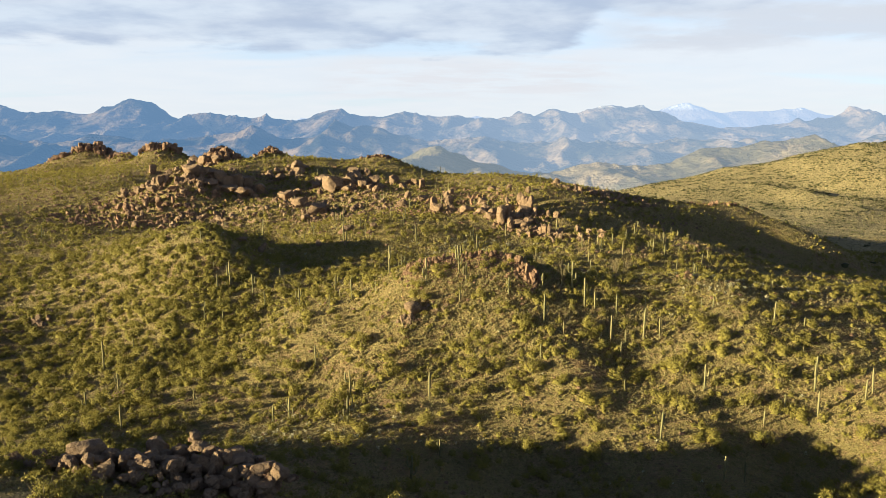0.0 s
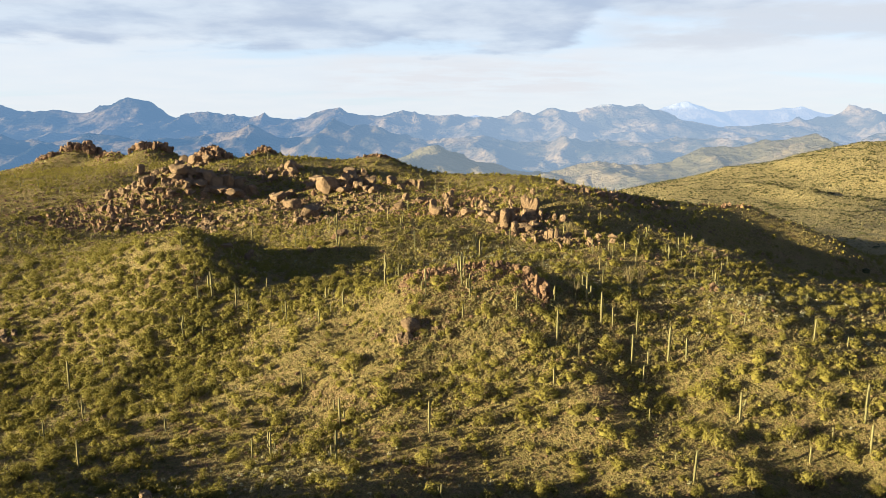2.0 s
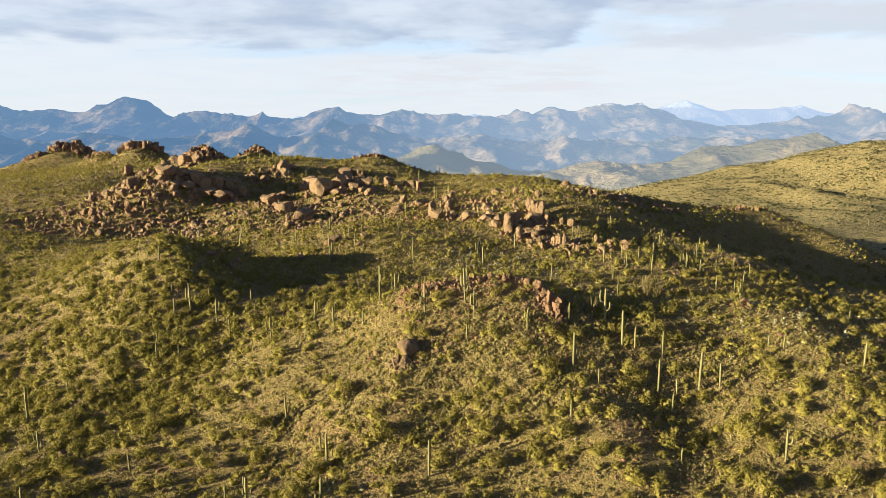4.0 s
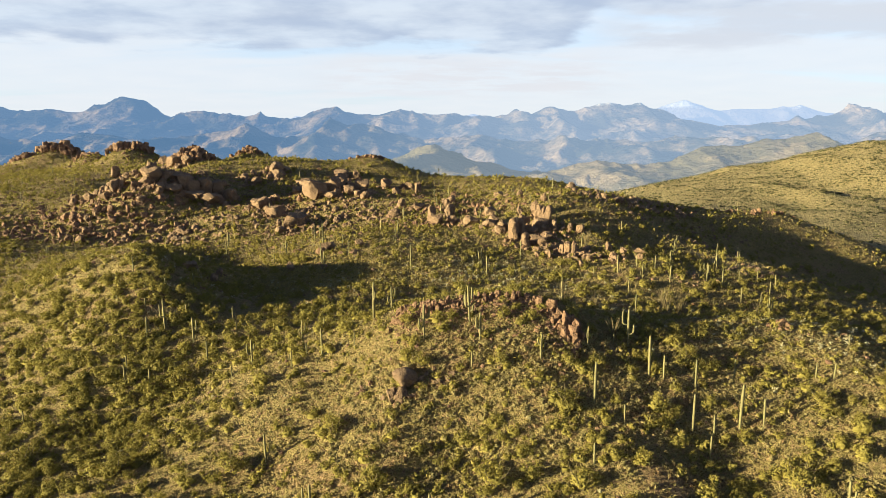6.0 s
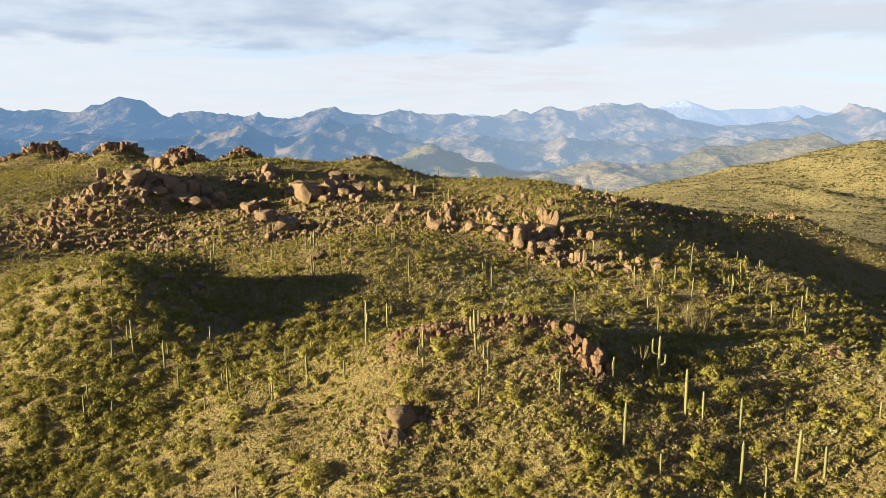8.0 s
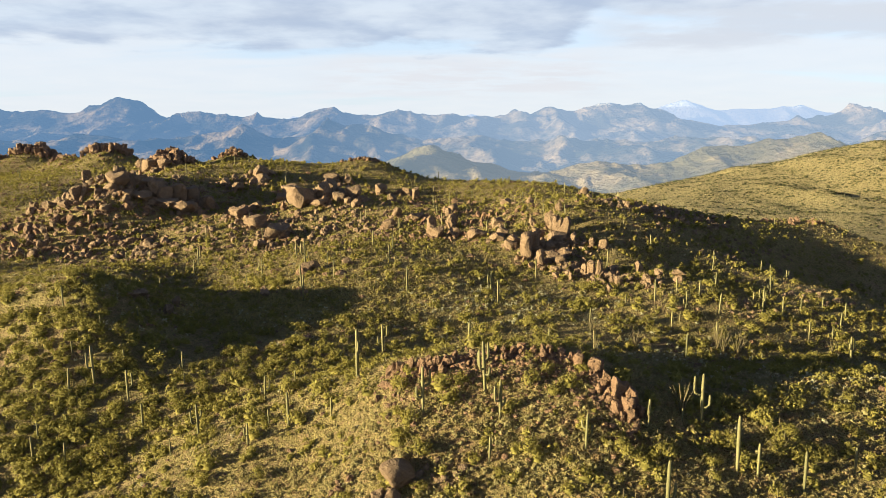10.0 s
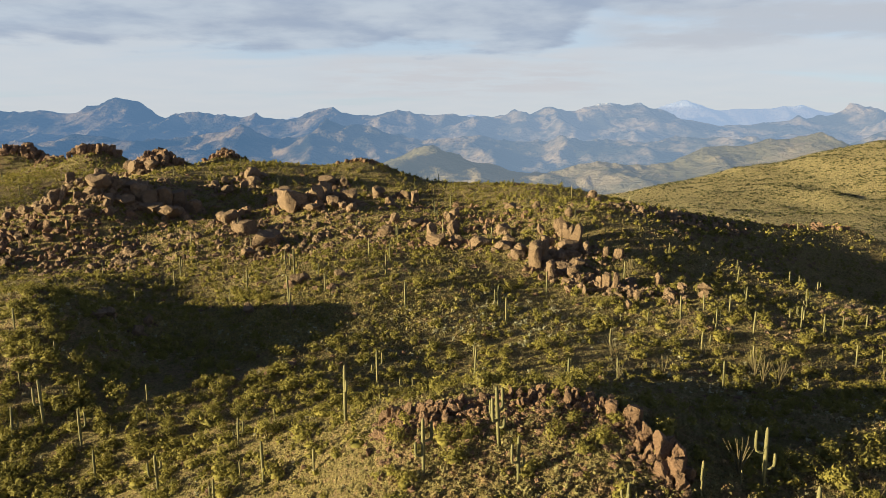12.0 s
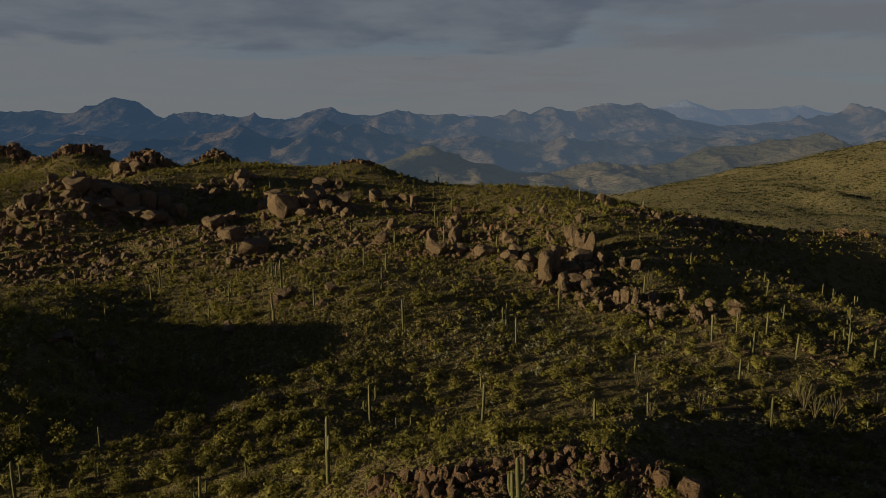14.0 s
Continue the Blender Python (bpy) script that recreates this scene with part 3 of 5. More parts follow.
for cx, cy, rx, ry, n in ((-30, 204, 14, 8, 160), (66, 150, 15, 9, 320), (12, 208, 13, 8, 220), (-62, 196, 9, 7, 60), (42, 182, 10, 6, 120), (-20, 108, 9, 5, 90)):
    cover("cholla_patches", CHOLLAS, n, 80, 260, (0.35, 0.80), CHOLLA, "pale spiny cholla cactus in loose patches", "cactus", spot=(cx, cy, rx, ry))
cover("hillside_scrub", SPECK, 19000, 560, 1700, (0.9, 3.0), BRUSH, "speckled green scrub on the hillside across the valley", "shrub", spot=(680, 1130, 260, 270))


# ---------------------------------------------------------------- rocks
def rock_mesh(name, rg, mat, level, squash, cuts, rough, square):
    """A stone of unit radius: a worn block swollen by noise and split by flat breaks, crisp where two breaks meet."""
    bm = bmesh.new()
    bmesh.ops.create_icosphere(bm, subdivisions=level, radius=1.0)
    off = Vector(rg.uniform(-50, 50, 3))
    tilt = Euler(rg.uniform(-0.35, 0.35, 3)).to_matrix()
    planes = []
    for _ in range(cuts):
        d = Vector(rg.normal(size=3)).normalized()
        planes.append((d, rg.uniform(0.52, 0.92)))
    for v in bm.verts:
        p = v.co.copy()
        p /= (abs(p.x) ** square + abs(p.y) ** square + abs(p.z) ** square) ** (1.0 / square)
        p = tilt @ p
        p *= 0.86 + rough * noise.noise(p * 0.9 + off)
        for d, k in planes:
            over = p.dot(d) - k
            if over > 0:
                p -= d * over * 0.97
        p *= 1.0 + rough * 0.22 * noise.noise(p * 3.1 + off)
        v.co = Vector((p.x * squash[0], p.y * squash[1], p.z * squash[2]))
    me = bpy.data.meshes.new(name)
    bm.to_mesh(me)
    bm.free()
    me.polygons.foreach_set("use_smooth", np.full(len(me.polygons), True))
    me.set_sharp_from_angle(angle=radians(24))
    me.materials.append(mat)
    return me


ROUND = [rock_mesh("boulder", rng, GRANITE, 3 if k < 6 else 2, (1, rng.uniform(0.7, 1), rng.uniform(0.62, 0.95)), 6, 0.45, 2.8) for k in range(18)]
TALL = [rock_mesh("boulder", rng, GRANITE, 3, (0.78, 0.68, 1.15), 7, 0.40, 3.4) for k in range(6)]
JAGGED = [rock_mesh("rock", rng, SHARD, 2, (0.95, rng.uniform(0.6, 0.95), rng.uniform(0.6, 1.0)), 9, 0.6, 4.5) for k in range(18)]
SPLIT = [rock_mesh("rock", rng, SHARD, 2, (0.72, 0.55, 1.0), 9, 0.5, 5.0) for k in range(10)]
BEDROCK = [rock_mesh("boulder", rng, GRANITE, 3, (1, 1, 1), 7 + k % 4, 0.5, 3.0) for k in range(10)]
CRAG = [rock_mesh("rock", rng, SHARD, 3, (1, 1, 1), 11, 0.5, 5.0) for k in range(8)]
for me in BEDROCK + CRAG:
    co = np.array([v.co[:] for v in me.vertices])
    low_, top_ = co.min(0), co.max(0)
    me.vertices.foreach_set("co", ((co - (low_ + top_) / 2) / ((top_ - low_) / 2)).ravel())
PEBBLE = [rock_mesh("stone", rng, SHARD, 1, (1, 0.8, 0.7), 3, 0.4, 3.0) for k in range(6)]


def thing(name, x, y, label, category, group=""):
    ob = new(name)
    ob.empty_display_size = 0.3
    ob.location = (x, y, float(ground_z(x, y)))
    return tagged(ob, label, category, group)


def piece(name, me, parent, at, turn, size):
    ob = new(name, me)
    ob.parent = parent
    ob.matrix_basis = Matrix.LocRotScale(at, Euler(turn), size)
    return ob


def stone_on(parent, shapes, x, y, size, lift=0.0, sink=0.35, name="boulder", lean=0.5):
    """One stone of the pile, bedded into the ground or lifted onto its neighbours."""
    z = float(ground_z(x, y)) + lift - sink * size + size * 0.55
    base = parent.location
    s = size * rng.uniform(0.68, 1.3, 3)
    piece(name, shapes[rng.integers(len(shapes))], parent, (x - base.x, y - base.y, z - base.z), (rng.normal() * lean * 0.5, rng.normal() * lean * 0.5, rng.uniform(0, 6.28)), tuple(s))


def bed(parent, x, y, wide, high_, lift=0.0, shapes=None):
    """One large boulder of that width, standing that high out of the ground or out of the pile."""
    base = parent.location
    z = float(ground_z(x, y)) + lift + high_ * 0.38
    piece("rock" if shapes else "boulder", (shapes or BEDROCK)[int(rng.integers(8))], parent, (x - base.x, y - base.y, z - base.z), (rng.normal() * 0.06, rng.normal() * 0.06, rng.uniform(0, 6.28)), (wide * 0.44, wide * rng.uniform(0.36, 0.46), high_ * 0.58))
    for k in range(7):
        a, r = rng.uniform(0, 6.28), wide * rng.uniform(0.30, 0.70)
        stone_on(parent, JAGGED if shapes or k % 3 == 0 else ROUND, x + r * math.cos(a), y + r * math.sin(a) * 0.8, max(0.35, wide * rng.uniform(0.10, 0.28)), lift)


def outcrop(name, label, x, y, rx, ry, count, sizes, shapes, pile=0.0, turn=0.0, piece_name="boulder", lean=0.6):
    """A heap of stones over an ellipse, largest and highest in the middle."""
    top = thing(name, x, y, label, "rock outcrop", "rock outcrops")
    c, s = math.cos(radians(turn)), math.sin(radians(turn))
    for k in range(count):
        r, a = math.sqrt(rng.random()) ** 1.15, rng.uniform(0, 6.28)
        u, v = r * math.cos(a), r * math.sin(a)
        size = sizes[0] + (sizes[1] - sizes[0]) * rng.random() ** 2.2 * (1 - 0.5 * r)
        stone_on(top, shapes, x + u * rx * c - v * ry * s, y + u * rx * s + v * ry * c, size, pile * (1 - r * r) * rng.uniform(0.55, 1.0), 0.5, piece_name, lean)
    return top


front = outcrop("granite_outcrop", "heap of brown granite boulders half in shade, with bushes around it", -33, 72.0, 13.5, 5.0, 150, (0.5, 1.5), ROUND, 3.0)
bed(front, -41.4, 73.0, 5.2, 3.7)
bed(front, -45.0, 73.9, 1.4, 1.3)
bed(front, -46.8, 72.6, 1.9, 1.9)
bed(front, -42.0, 71.9, 1.6, 2.3)
bed(front, -37.6, 75.0, 3.7, 1.5, 0.7)
bed(front, -34.2, 75.3, 3.4, 2.5, 1.8)
bed(front, -30.1, 76.3, 1.2, 1.5, 4.3)
bed(front, -29.7, 75.7, 3.4, 1.5, 3.1)
bed(front, -31.4, 75.0, 2.5, 1.5, 2.4)
bed(front, -28.3, 73.3, 2.8, 2.6, 1.4)
bed(front, -26.5, 73.2, 1.7, 2.6, 2.0)
bed(front, -33.9, 72.4, 2.5, 2.3)
bed(front, -32.4, 72.9, 1.4, 1.3, 0.4)
bed(front, -31.2, 71.4, 2.7, 2.5)
bed(front, -36.3, 72.8, 1.9, 1.7)
bed(front, -38.3, 73.7, 1.7, 1.2)
bed(front, -25.5, 75.5, 3.4, 0.9, 3.9)
bed(front, -24.4, 74.9, 3.9, 1.2, 3.4)
bed(front, -24.2, 72.1, 2.5, 2.0, 1.5)
bed(front, -23.1, 72.8, 1.9, 1.4, 2.4)
bed(front, -20.9, 72.9, 3.3, 1.7, 2.7)
bed(front, -18.9, 72.1, 2.5, 1.7, 2.8)
bed(front, -22.0, 71.5, 2.2, 1.4, 1.6)
bed(front, -29.3, 71.4, 1.6, 1.1)
bed(front, -27.8, 71.3, 1.4, 1.7, 0.2)
bed(front, -26.4, 71.0, 1.4, 1.4, 0.3)
bed(front, -43.9, 71.2, 2.4, 1.4)
bed(front, -45.3, 71.1, 3.8, 0.8)
bed(front, -48.6, 71.3, 1.4, 1.7)
bed(front, -49.8, 71.5, 1.9, 1.1)
bed(front, -41.3, 75.5, 4.0, 1.2, 0.5)
bed(front, -35.3, 74.0, 1.7, 1.4, 0.8)
bed(front, -27.9, 74.6, 2.0, 1.7, 2.9)
bed(front, -25.6, 71.6, 1.6, 1.4, 0.9)
bed(front, -30.4, 71.1, 3.8, 0.8)
bed(front, -23.1, 71.0, 3.2, 1.1, 0.6)
bed(front, -20.5, 71.3, 3.3, 1.1, 1.6)

# the jagged crest of the mound, an arc of broken rock
crest = thing("rocky_crest", 8, 151, "jagged crest of broken reddish rock along a low mound", "rock outcrop", "rock outcrops")
ARC = ((-8.5, 154.0), (-2.0, 151.8), (4.0, 152.3), (10.0, 152.0), (15.0, 149.5), (19.5, 143.5))


def along_crest(u, side):
    """A place on the mound's crest, u from 0 to 1, pushed side metres down its face."""
    u = min(u * 5, 4.999)
    i, fr = int(u), u % 1
    return ARC[i][0] * (1 - fr) + ARC[i + 1][0] * fr, ARC[i][1] * (1 - fr) + ARC[i + 1][1] * fr - side


for k in range(120):
    u = rng.random()
    bx, by = along_crest(u, rng.normal() * 0.9 + 0.4)
    stone_on(crest, SPLIT if k % 3 else JAGGED, bx + rng.normal() * 0.5, by, 0.28 + 0.55 * rng.random() ** 1.6, rng.uniform(0, 0.7), 0.3, "rock")
for k in range(12):
    u = k / 11.0
    bed(crest, -8.2 + 6.8 * u + rng.normal() * 0.2, 154.0 - 2.2 * u + rng.normal() * 0.4, rng.uniform(0.9, 1.5), rng.uniform(1.0, 1.9), 0.0, CRAG)
for k in range(26):
    stone_on(crest, SPLIT, -5.0 + rng.normal() * 2.4, 151.2 + rng.normal() * 0.6, rng.uniform(0.4, 0.9), 0.0, 0.25, "rock", 0.25)
for k in range(14):
    bx, by = along_crest(0.35 + 0.55 * k / 13.0, rng.normal() * 0.4)
    bed(crest, bx, by, rng.uniform(0.7, 1.3), rng.uniform(0.6, 1.3), 0.0, CRAG)
for bx, by, bw, bh in ((18.6, 144.4, 2.5, 3.0), (20.2, 144.2, 2.1, 2.5), (19.4, 142.7, 2.2, 2.3), (20.9, 142.9, 1.5, 1.4), (19.9, 141.8, 1.6, 1.5), (18.2, 142.6, 1.5, 1.7), (19.6, 141.6, 1.1, 1.9), (18.7, 141.9, 1.0, 1.2), (19.9, 140.8, 1.0, 1.2), (16.9, 147.6, 1.9, 2.2), (15.0, 148.6, 1.6, 1.8), (17.8, 146.2, 1.5, 1.9)):
    bed(crest, bx, by, bw, bh, 0.0, CRAG)

lone = outcrop("boulder_pile", "big rounded boulder with smaller stones leaning at its foot", -6.5, 138.0, 3.2, 1.6, 16, (0.4, 0.9), ROUND, 0.3)
dome_rock = rock_mesh("boulder", np.random.default_rng(3), GRANITE, 4, (1.0, 0.9, 0.9), 2, 0.16, 2.3)
piece("boulder", dome_rock, lone, (0.1, 0.7, 1.3), (0.0, 0.08, 0.4), (2.3, 2.1, 2.0))
stone_on(lone, TALL, -8.3, 137.0, 1.35, 0.1, 0.35, "boulder", 0.3)
stone_on(lone, TALL, -6.9, 136.6, 1.2, 0.0, 0.35, "boulder", 0.3)
for k in range(9):
    stone_on(lone, ROUND, -4.5 + k * 0.65, 138.5 + rng.normal() * 0.6, rng.uniform(0.35, 0.7))
outcrop("boulder_pile", "small heap of brown stones among bushes", -12.5, 141.0, 1.6, 0.8, 8, (0.4, 0.9), JAGGED, 0.4)

# tall granite blocks above the valley and the train of boulders below them
tor = outcrop("granite_tor", "tall split blocks of sunlit tan granite with tumbled boulders below", 30, 247, 11, 8, 120, (0.45, 1.3), ROUND, 0.8)
bed(tor, 24.0, 246.5, 6.0, 2.2)
bed(tor, 30.0, 250.0, 7.0, 2.6)
bed(tor, 28.0, 242.0, 6.0, 1.6)
bed(tor, 21.4, 243.0, 4.5, 7.2)
bed(tor, 23.7, 245.4, 3.0, 5.9)
bed(tor, 24.1, 237.7, 3.1, 4.5)
bed(tor, 30.5, 259.6, 4.1, 5.4)
bed(tor, 31.2, 254.1, 3.4, 5.2)
bed(tor, 32.7, 251.3, 3.7, 6.4)
bed(tor, 34.2, 247.1, 2.2, 3.6)
bed(tor, 25.7, 263.7, 2.5, 3.2)
bed(tor, 30.4, 264.6, 3.0, 3.2)
bed(tor, 25.0, 252.1, 2.4, 3.7)
bed(tor, 34.6, 272.5, 2.6, 2.7)
bed(tor, 27.7, 244.8, 3.2, 2.6)
bed(tor, 29.5, 237.8, 4.6, 2.8)
bed(tor, 31.6, 241.9, 2.6, 2.3)
bed(tor, 26.9, 234.3, 2.0, 1.6)
bed(tor, 26.0, 245.6, 2.7, 2.1)
bed(tor, 18.6, 250.7, 3.9, 3.3)
bed(tor, 16.6, 259.9, 4.1, 2.9)
bed(tor, 15.9, 266.7, 3.1, 2.5)
bed(tor, 38.9, 246.5, 2.2, 2.7)
bed(tor, 41.9, 245.9, 2.7, 2.6)
bed(tor, 36.4, 227.9, 2.0, 4.8)
bed(tor, 35.2, 230.1, 2.2, 4.3)
bed(tor, 34.0, 231.5, 2.1, 3.2)
bed(tor, 41.4, 232.9, 2.6, 1.6)
bed(tor, 39.1, 227.0, 1.4, 1.9)
bed(tor, 39.3, 221.0, 1.9, 2.6)
bed(tor, 36.1, 215.8, 1.8, 2.5)
bed(tor, 43.0, 226.1, 2.0, 1.5)
bed(tor, 46.9, 230.6, 2.2, 3.2)
bed(tor, 45.0, 217.3, 1.1, 1.3)
bed(tor, 29.7, 227.4, 1.4, 2.5)
bed(tor, 33.4, 236.5, 1.5, 1.4)
bed(tor, 27.0, 230.2, 2.5, 1.4)
bed(tor, 59.0, 349.2, 4.3, 3.8)
bed(tor, 58.4, 337.5, 3.3, 2.2)
bed(tor, 57.0, 279.1, 2.6, 2.4)
bed(tor, 61.1, 280.1, 3.2, 1.8)
bed(tor, 68.8, 282.7, 3.9, 1.8)
for k in range(190):
    u = rng.random() ** 0.8
    stone_on(tor, ROUND if k % 4 else TALL, 24 + u * 22 + rng.normal() * 1.8, 241 - u * 20 + rng.normal() * 3.2, rng.uniform(0.4, 1.15), rng.uniform(0, 0.5))
for bx, by in ((48.5, 221.0), (52.6, 219.6)):
    p = thing("balanced_boulder", bx, by, "rounded boulder balanced on an upright stone", "boulder", "balanced boulders")
    stone_on(p, TALL, bx, by, 1.3, 0.2, 0.3, "base_stone", 0.1)
    stone_on(p, ROUND, bx, by, 1.2, 1.9, 0.3, "top_stone", 0.1)
outcrop("boulder_pile", "pale boulders at the edge of a shaded slope", 88, 244, 5, 2.5, 16, (0.7, 1.9), ROUND, 0.6)
outcrop("boulder_pile", "low rocks on a sunlit shelf of the slope", 80, 256, 6, 2, 18, (0.5, 1.2), ROUND, 0.3)
outcrop("boulder_pile", "sunlit stones among cactus", 62, 206, 7, 4, 20, (0.4, 1.0), ROUND, 0.2)
outcrop("boulder_pile", "dark boulders on the shaded slope", 82, 215, 8, 5, 22, (0.6, 1.6), ROUND, 0.4)

# boulder fields of the upper left hill
field_top = outcrop("boulder_field", "crowded brown granite boulders on a hillside", -122, 330, 32, 20, 300, (0.8, 2.6), ROUND, 1.6, -12)
bed(field_top, -118.9, 316.9, 9.8, 5.7)
bed(field_top, -119.6, 314.3, 5.1, 3.5)
bed(field_top, -131.7, 312.8, 4.6, 5.2)
bed(field_top, -129.4, 313.8, 3.4, 4.4)
bed(field_top, -135.0, 310.8, 5.0, 3.0)
bed(field_top, -143.4, 315.9, 5.1, 3.5)
bed(field_top, -155.3, 326.4, 3.6, 2.8)
bed(field_top, -151.1, 317.4, 4.3, 3.1)
bed(field_top, -123.7, 312.6, 3.8, 2.6)
bed(field_top, -113.9, 313.9, 6.7, 2.6)
bed(field_top, -111.8, 323.6, 8.7, 3.1)
bed(field_top, -109.1, 315.4, 7.6, 3.9)
bed(field_top, -113.3, 311.5, 4.2, 3.0)
bed(field_top, -107.0, 321.7, 7.8, 6.3)
bed(field_top, -100.4, 324.7, 9.7, 7.7)
bed(field_top, -96.7, 330.8, 8.1, 6.5)
bed(field_top, -89.6, 325.6, 8.0, 5.5)
bed(field_top, -108.5, 347.8, 5.8, 3.0)
bed(field_top, -97.7, 343.1, 3.8, 2.4)
bed(field_top, -118.7, 307.1, 4.9, 2.5)
bed(field_top, -170.5, 395.8, 6.2, 5.8)
bed(field_top, -121.1, 324.3, 4.4, 4.5)
bed(field_top, -113.9, 321.6, 5.2, 3.6)
bed(field_top, -103.8, 321.8, 7.0, 5.4)
bed(field_top, -95.4, 318.3, 10.3, 4.4)
bed(field_top, -101.1, 317.2, 8.6, 4.0)
rust_field = outcrop("boulder_field", "scattered rust-brown rocks on a grassy slope", -135, 300, 40, 20, 290, (0.8, 2.2), JAGGED, 0.8, 0, "rock")
bed(rust_field, -136.6, 299.2, 3.2, 2.3)
bed(rust_field, -132.6, 293.8, 2.3, 3.2)
bed(rust_field, -132.5, 290.5, 3.9, 3.0)
bed(rust_field, -134.0, 301.0, 3.2, 2.3)
bed(rust_field, -135.6, 283.6, 3.7, 2.9)
bed(rust_field, -131.8, 283.3, 3.7, 2.9)
bed(rust_field, -55.4, 200.9, 2.7, 2.1)
bed(rust_field, -56.1, 206.7, 1.9, 1.9)
bed(rust_field, -94.5, 281.4, 4.4, 1.5)
bed(rust_field, -61.5, 199.2, 3.1, 1.3)
bed(rust_field, -61.2, 202.3, 2.7, 1.3)
bed(rust_field, -146.6, 303.4, 4.1, 2.5)
bed(rust_field, -70.0, 196.0, 1.7, 1.1)
bed(rust_field, -70.5, 203.4, 1.8, 1.4)
outcrop("boulder_field", "loose stones spread over the lower slope", -95, 288, 30, 18, 150, (0.8, 2.2), ROUND, 0.4)
dome = outcrop("granite_outcrop", "rounded granite dome with a heap of blocks beside it", -44, 322, 16, 6, 110, (0.6, 1.8), ROUND, 1.2)
bed(dome, -51.7, 313.7, 9.9, 7.1)
bed(dome, -62.6, 348.7, 8.4, 4.6)
bed(dome, -47.4, 314.6, 4.3, 4.0)
bed(dome, -43.5, 315.3, 6.5, 6.3)
bed(dome, -49.5, 372.7, 9.1, 4.4)
bed(dome, -33.0, 317.7, 6.6, 5.4)
bed(dome, -41.7, 372.5, 4.8, 4.4)
bed(dome, -37.6, 312.9, 5.2, 3.5)
bed(dome, -42.2, 321.2, 7.1, 5.5)
bed(dome, -34.0, 310.6, 3.4, 2.2)
bed(dome, -30.2, 315.1, 4.3, 2.0)
bed(dome, -31.0, 307.5, 4.2, 3.0)
bed(dome, -43.9, 309.9, 6.8, 2.6)
bed(dome, -50.8, 305.0, 3.3, 2.6)
bed(dome, -11.1, 356.1, 3.9, 5.5)
bed(dome, -20.3, 348.7, 5.0, 4.1)
bed(dome, -16.0, 362.3, 5.7, 3.2)
bed(dome, -26.2, 360.1, 6.2, 5.3)
bed(dome, -63.2, 333.8, 5.6, 3.9)
hollow = outcrop("granite_outcrop", "cluster of brown boulders in a shaded hollow", -68, 305, 9, 6, 50, (0.6, 1.8), ROUND, 0.8)
bed(hollow, -73.1, 310.2, 7.9, 4.7)
bed(hollow, -63.9, 298.9, 7.6, 4.1)
bed(hollow, -68.3, 317.9, 5.2, 3.6)
bed(hollow, -71.0, 315.5, 5.1, 3.5)
bed(hollow, -53.4, 285.3, 9.7, 5.4)
bed(hollow, -57.5, 278.2, 4.4, 2.6)
below_sky = outcrop("granite_outcrop", "large rounded boulders below the skyline", -81, 362, 9, 5, 30, (0.6, 1.8), ROUND, 0.6)
bed(below_sky, -80.3, 368.8, 9.3, 5.9)
bed(below_sky, -78.1, 363.4, 7.1, 3.7)
bed(below_sky, -86.3, 353.1, 7.4, 3.5)
bed(below_sky, -92.9, 358.5, 5.5, 2.9)
bed(below_sky, -84.6, 364.2, 4.1, 2.6)
bed(below_sky, -89.3, 362.8, 4.1, 3.2)
outcrop("granite_outcrop", "low boulders in grass", -92, 352, 6, 3, 12, (0.8, 2.2), ROUND, 0.4)
outcrop("boulder_field", "stones strewn down a sunny slope", -40, 286, 26, 22, 200, (0.7, 1.9), ROUND, 0.4)
outcrop("boulder_field", "shaded stones along a step in the slope", -8, 345, 22, 8, 70, (0.9, 2.4), JAGGED, 0.8, 0, "rock")
spur = outcrop("granite_outcrop", "brown upright rocks on a spur", 0, 268, 8, 6, 44, (0.5, 1.4), JAGGED, 0.6, 0, "rock")
bed(spur, -3.8, 273.7, 3.3, 6.3)
bed(spur, -2.4, 267.7, 4.9, 4.3)
bed(spur, 2.4, 279.4, 4.5, 4.6)
bed(spur, 1.5, 289.1, 2.3, 3.2)
bed(spur, 3.3, 268.7, 4.2, 2.9)
bed(spur, -17.5, 283.6, 5.3, 3.1)
bed(spur, -15.9, 293.9, 4.0, 3.3)
bed(spur, 3.3, 297.5, 4.8, 2.9)
bed(spur, -8.6, 288.7, 6.2, 2.4)
bed(spur, 9.3, 264.0, 6.2, 2.8)
bed(spur, 16.1, 270.9, 4.3, 3.3)
bed(spur, 14.8, 257.0, 5.3, 2.4)
bed(spur, 17.7, 249.3, 3.8, 2.6)
bed(spur, 29.7, 301.3, 3.3, 3.0)
bed(spur, 22.9, 311.9, 5.2, 2.5)
bed(spur, -24.8, 236.4, 2.7, 2.1)
bed(spur, -33.7, 235.7, 4.7, 2.7)
outcrop("boulder_field", "rocks along the spur", -12, 272, 9, 6, 30, (0.5, 1.3), JAGGED, 0.4, 0, "rock")
outcrop("boulder_field", "line of stones on the grassy ridge", 14, 285, 22, 16, 110, (0.6, 1.8), JAGGED, 0.4, 0, "rock")
outcrop("boulder_field", "boulders on the crest of the hill", 66, 286, 28, 10, 130, (0.7, 2.0), ROUND, 0.4, 0)
outcrop("boulder_field", "dark rocks along the shaded crest", 120, 306, 26, 8, 80, (0.6, 1.9), JAGGED, 0.6, 0, "rock")
outcrop("boulder_field", "dark rocks on the shaded slope", 85, 268, 26, 16, 70, (0.5, 1.5), ROUND, 0.1, 0)

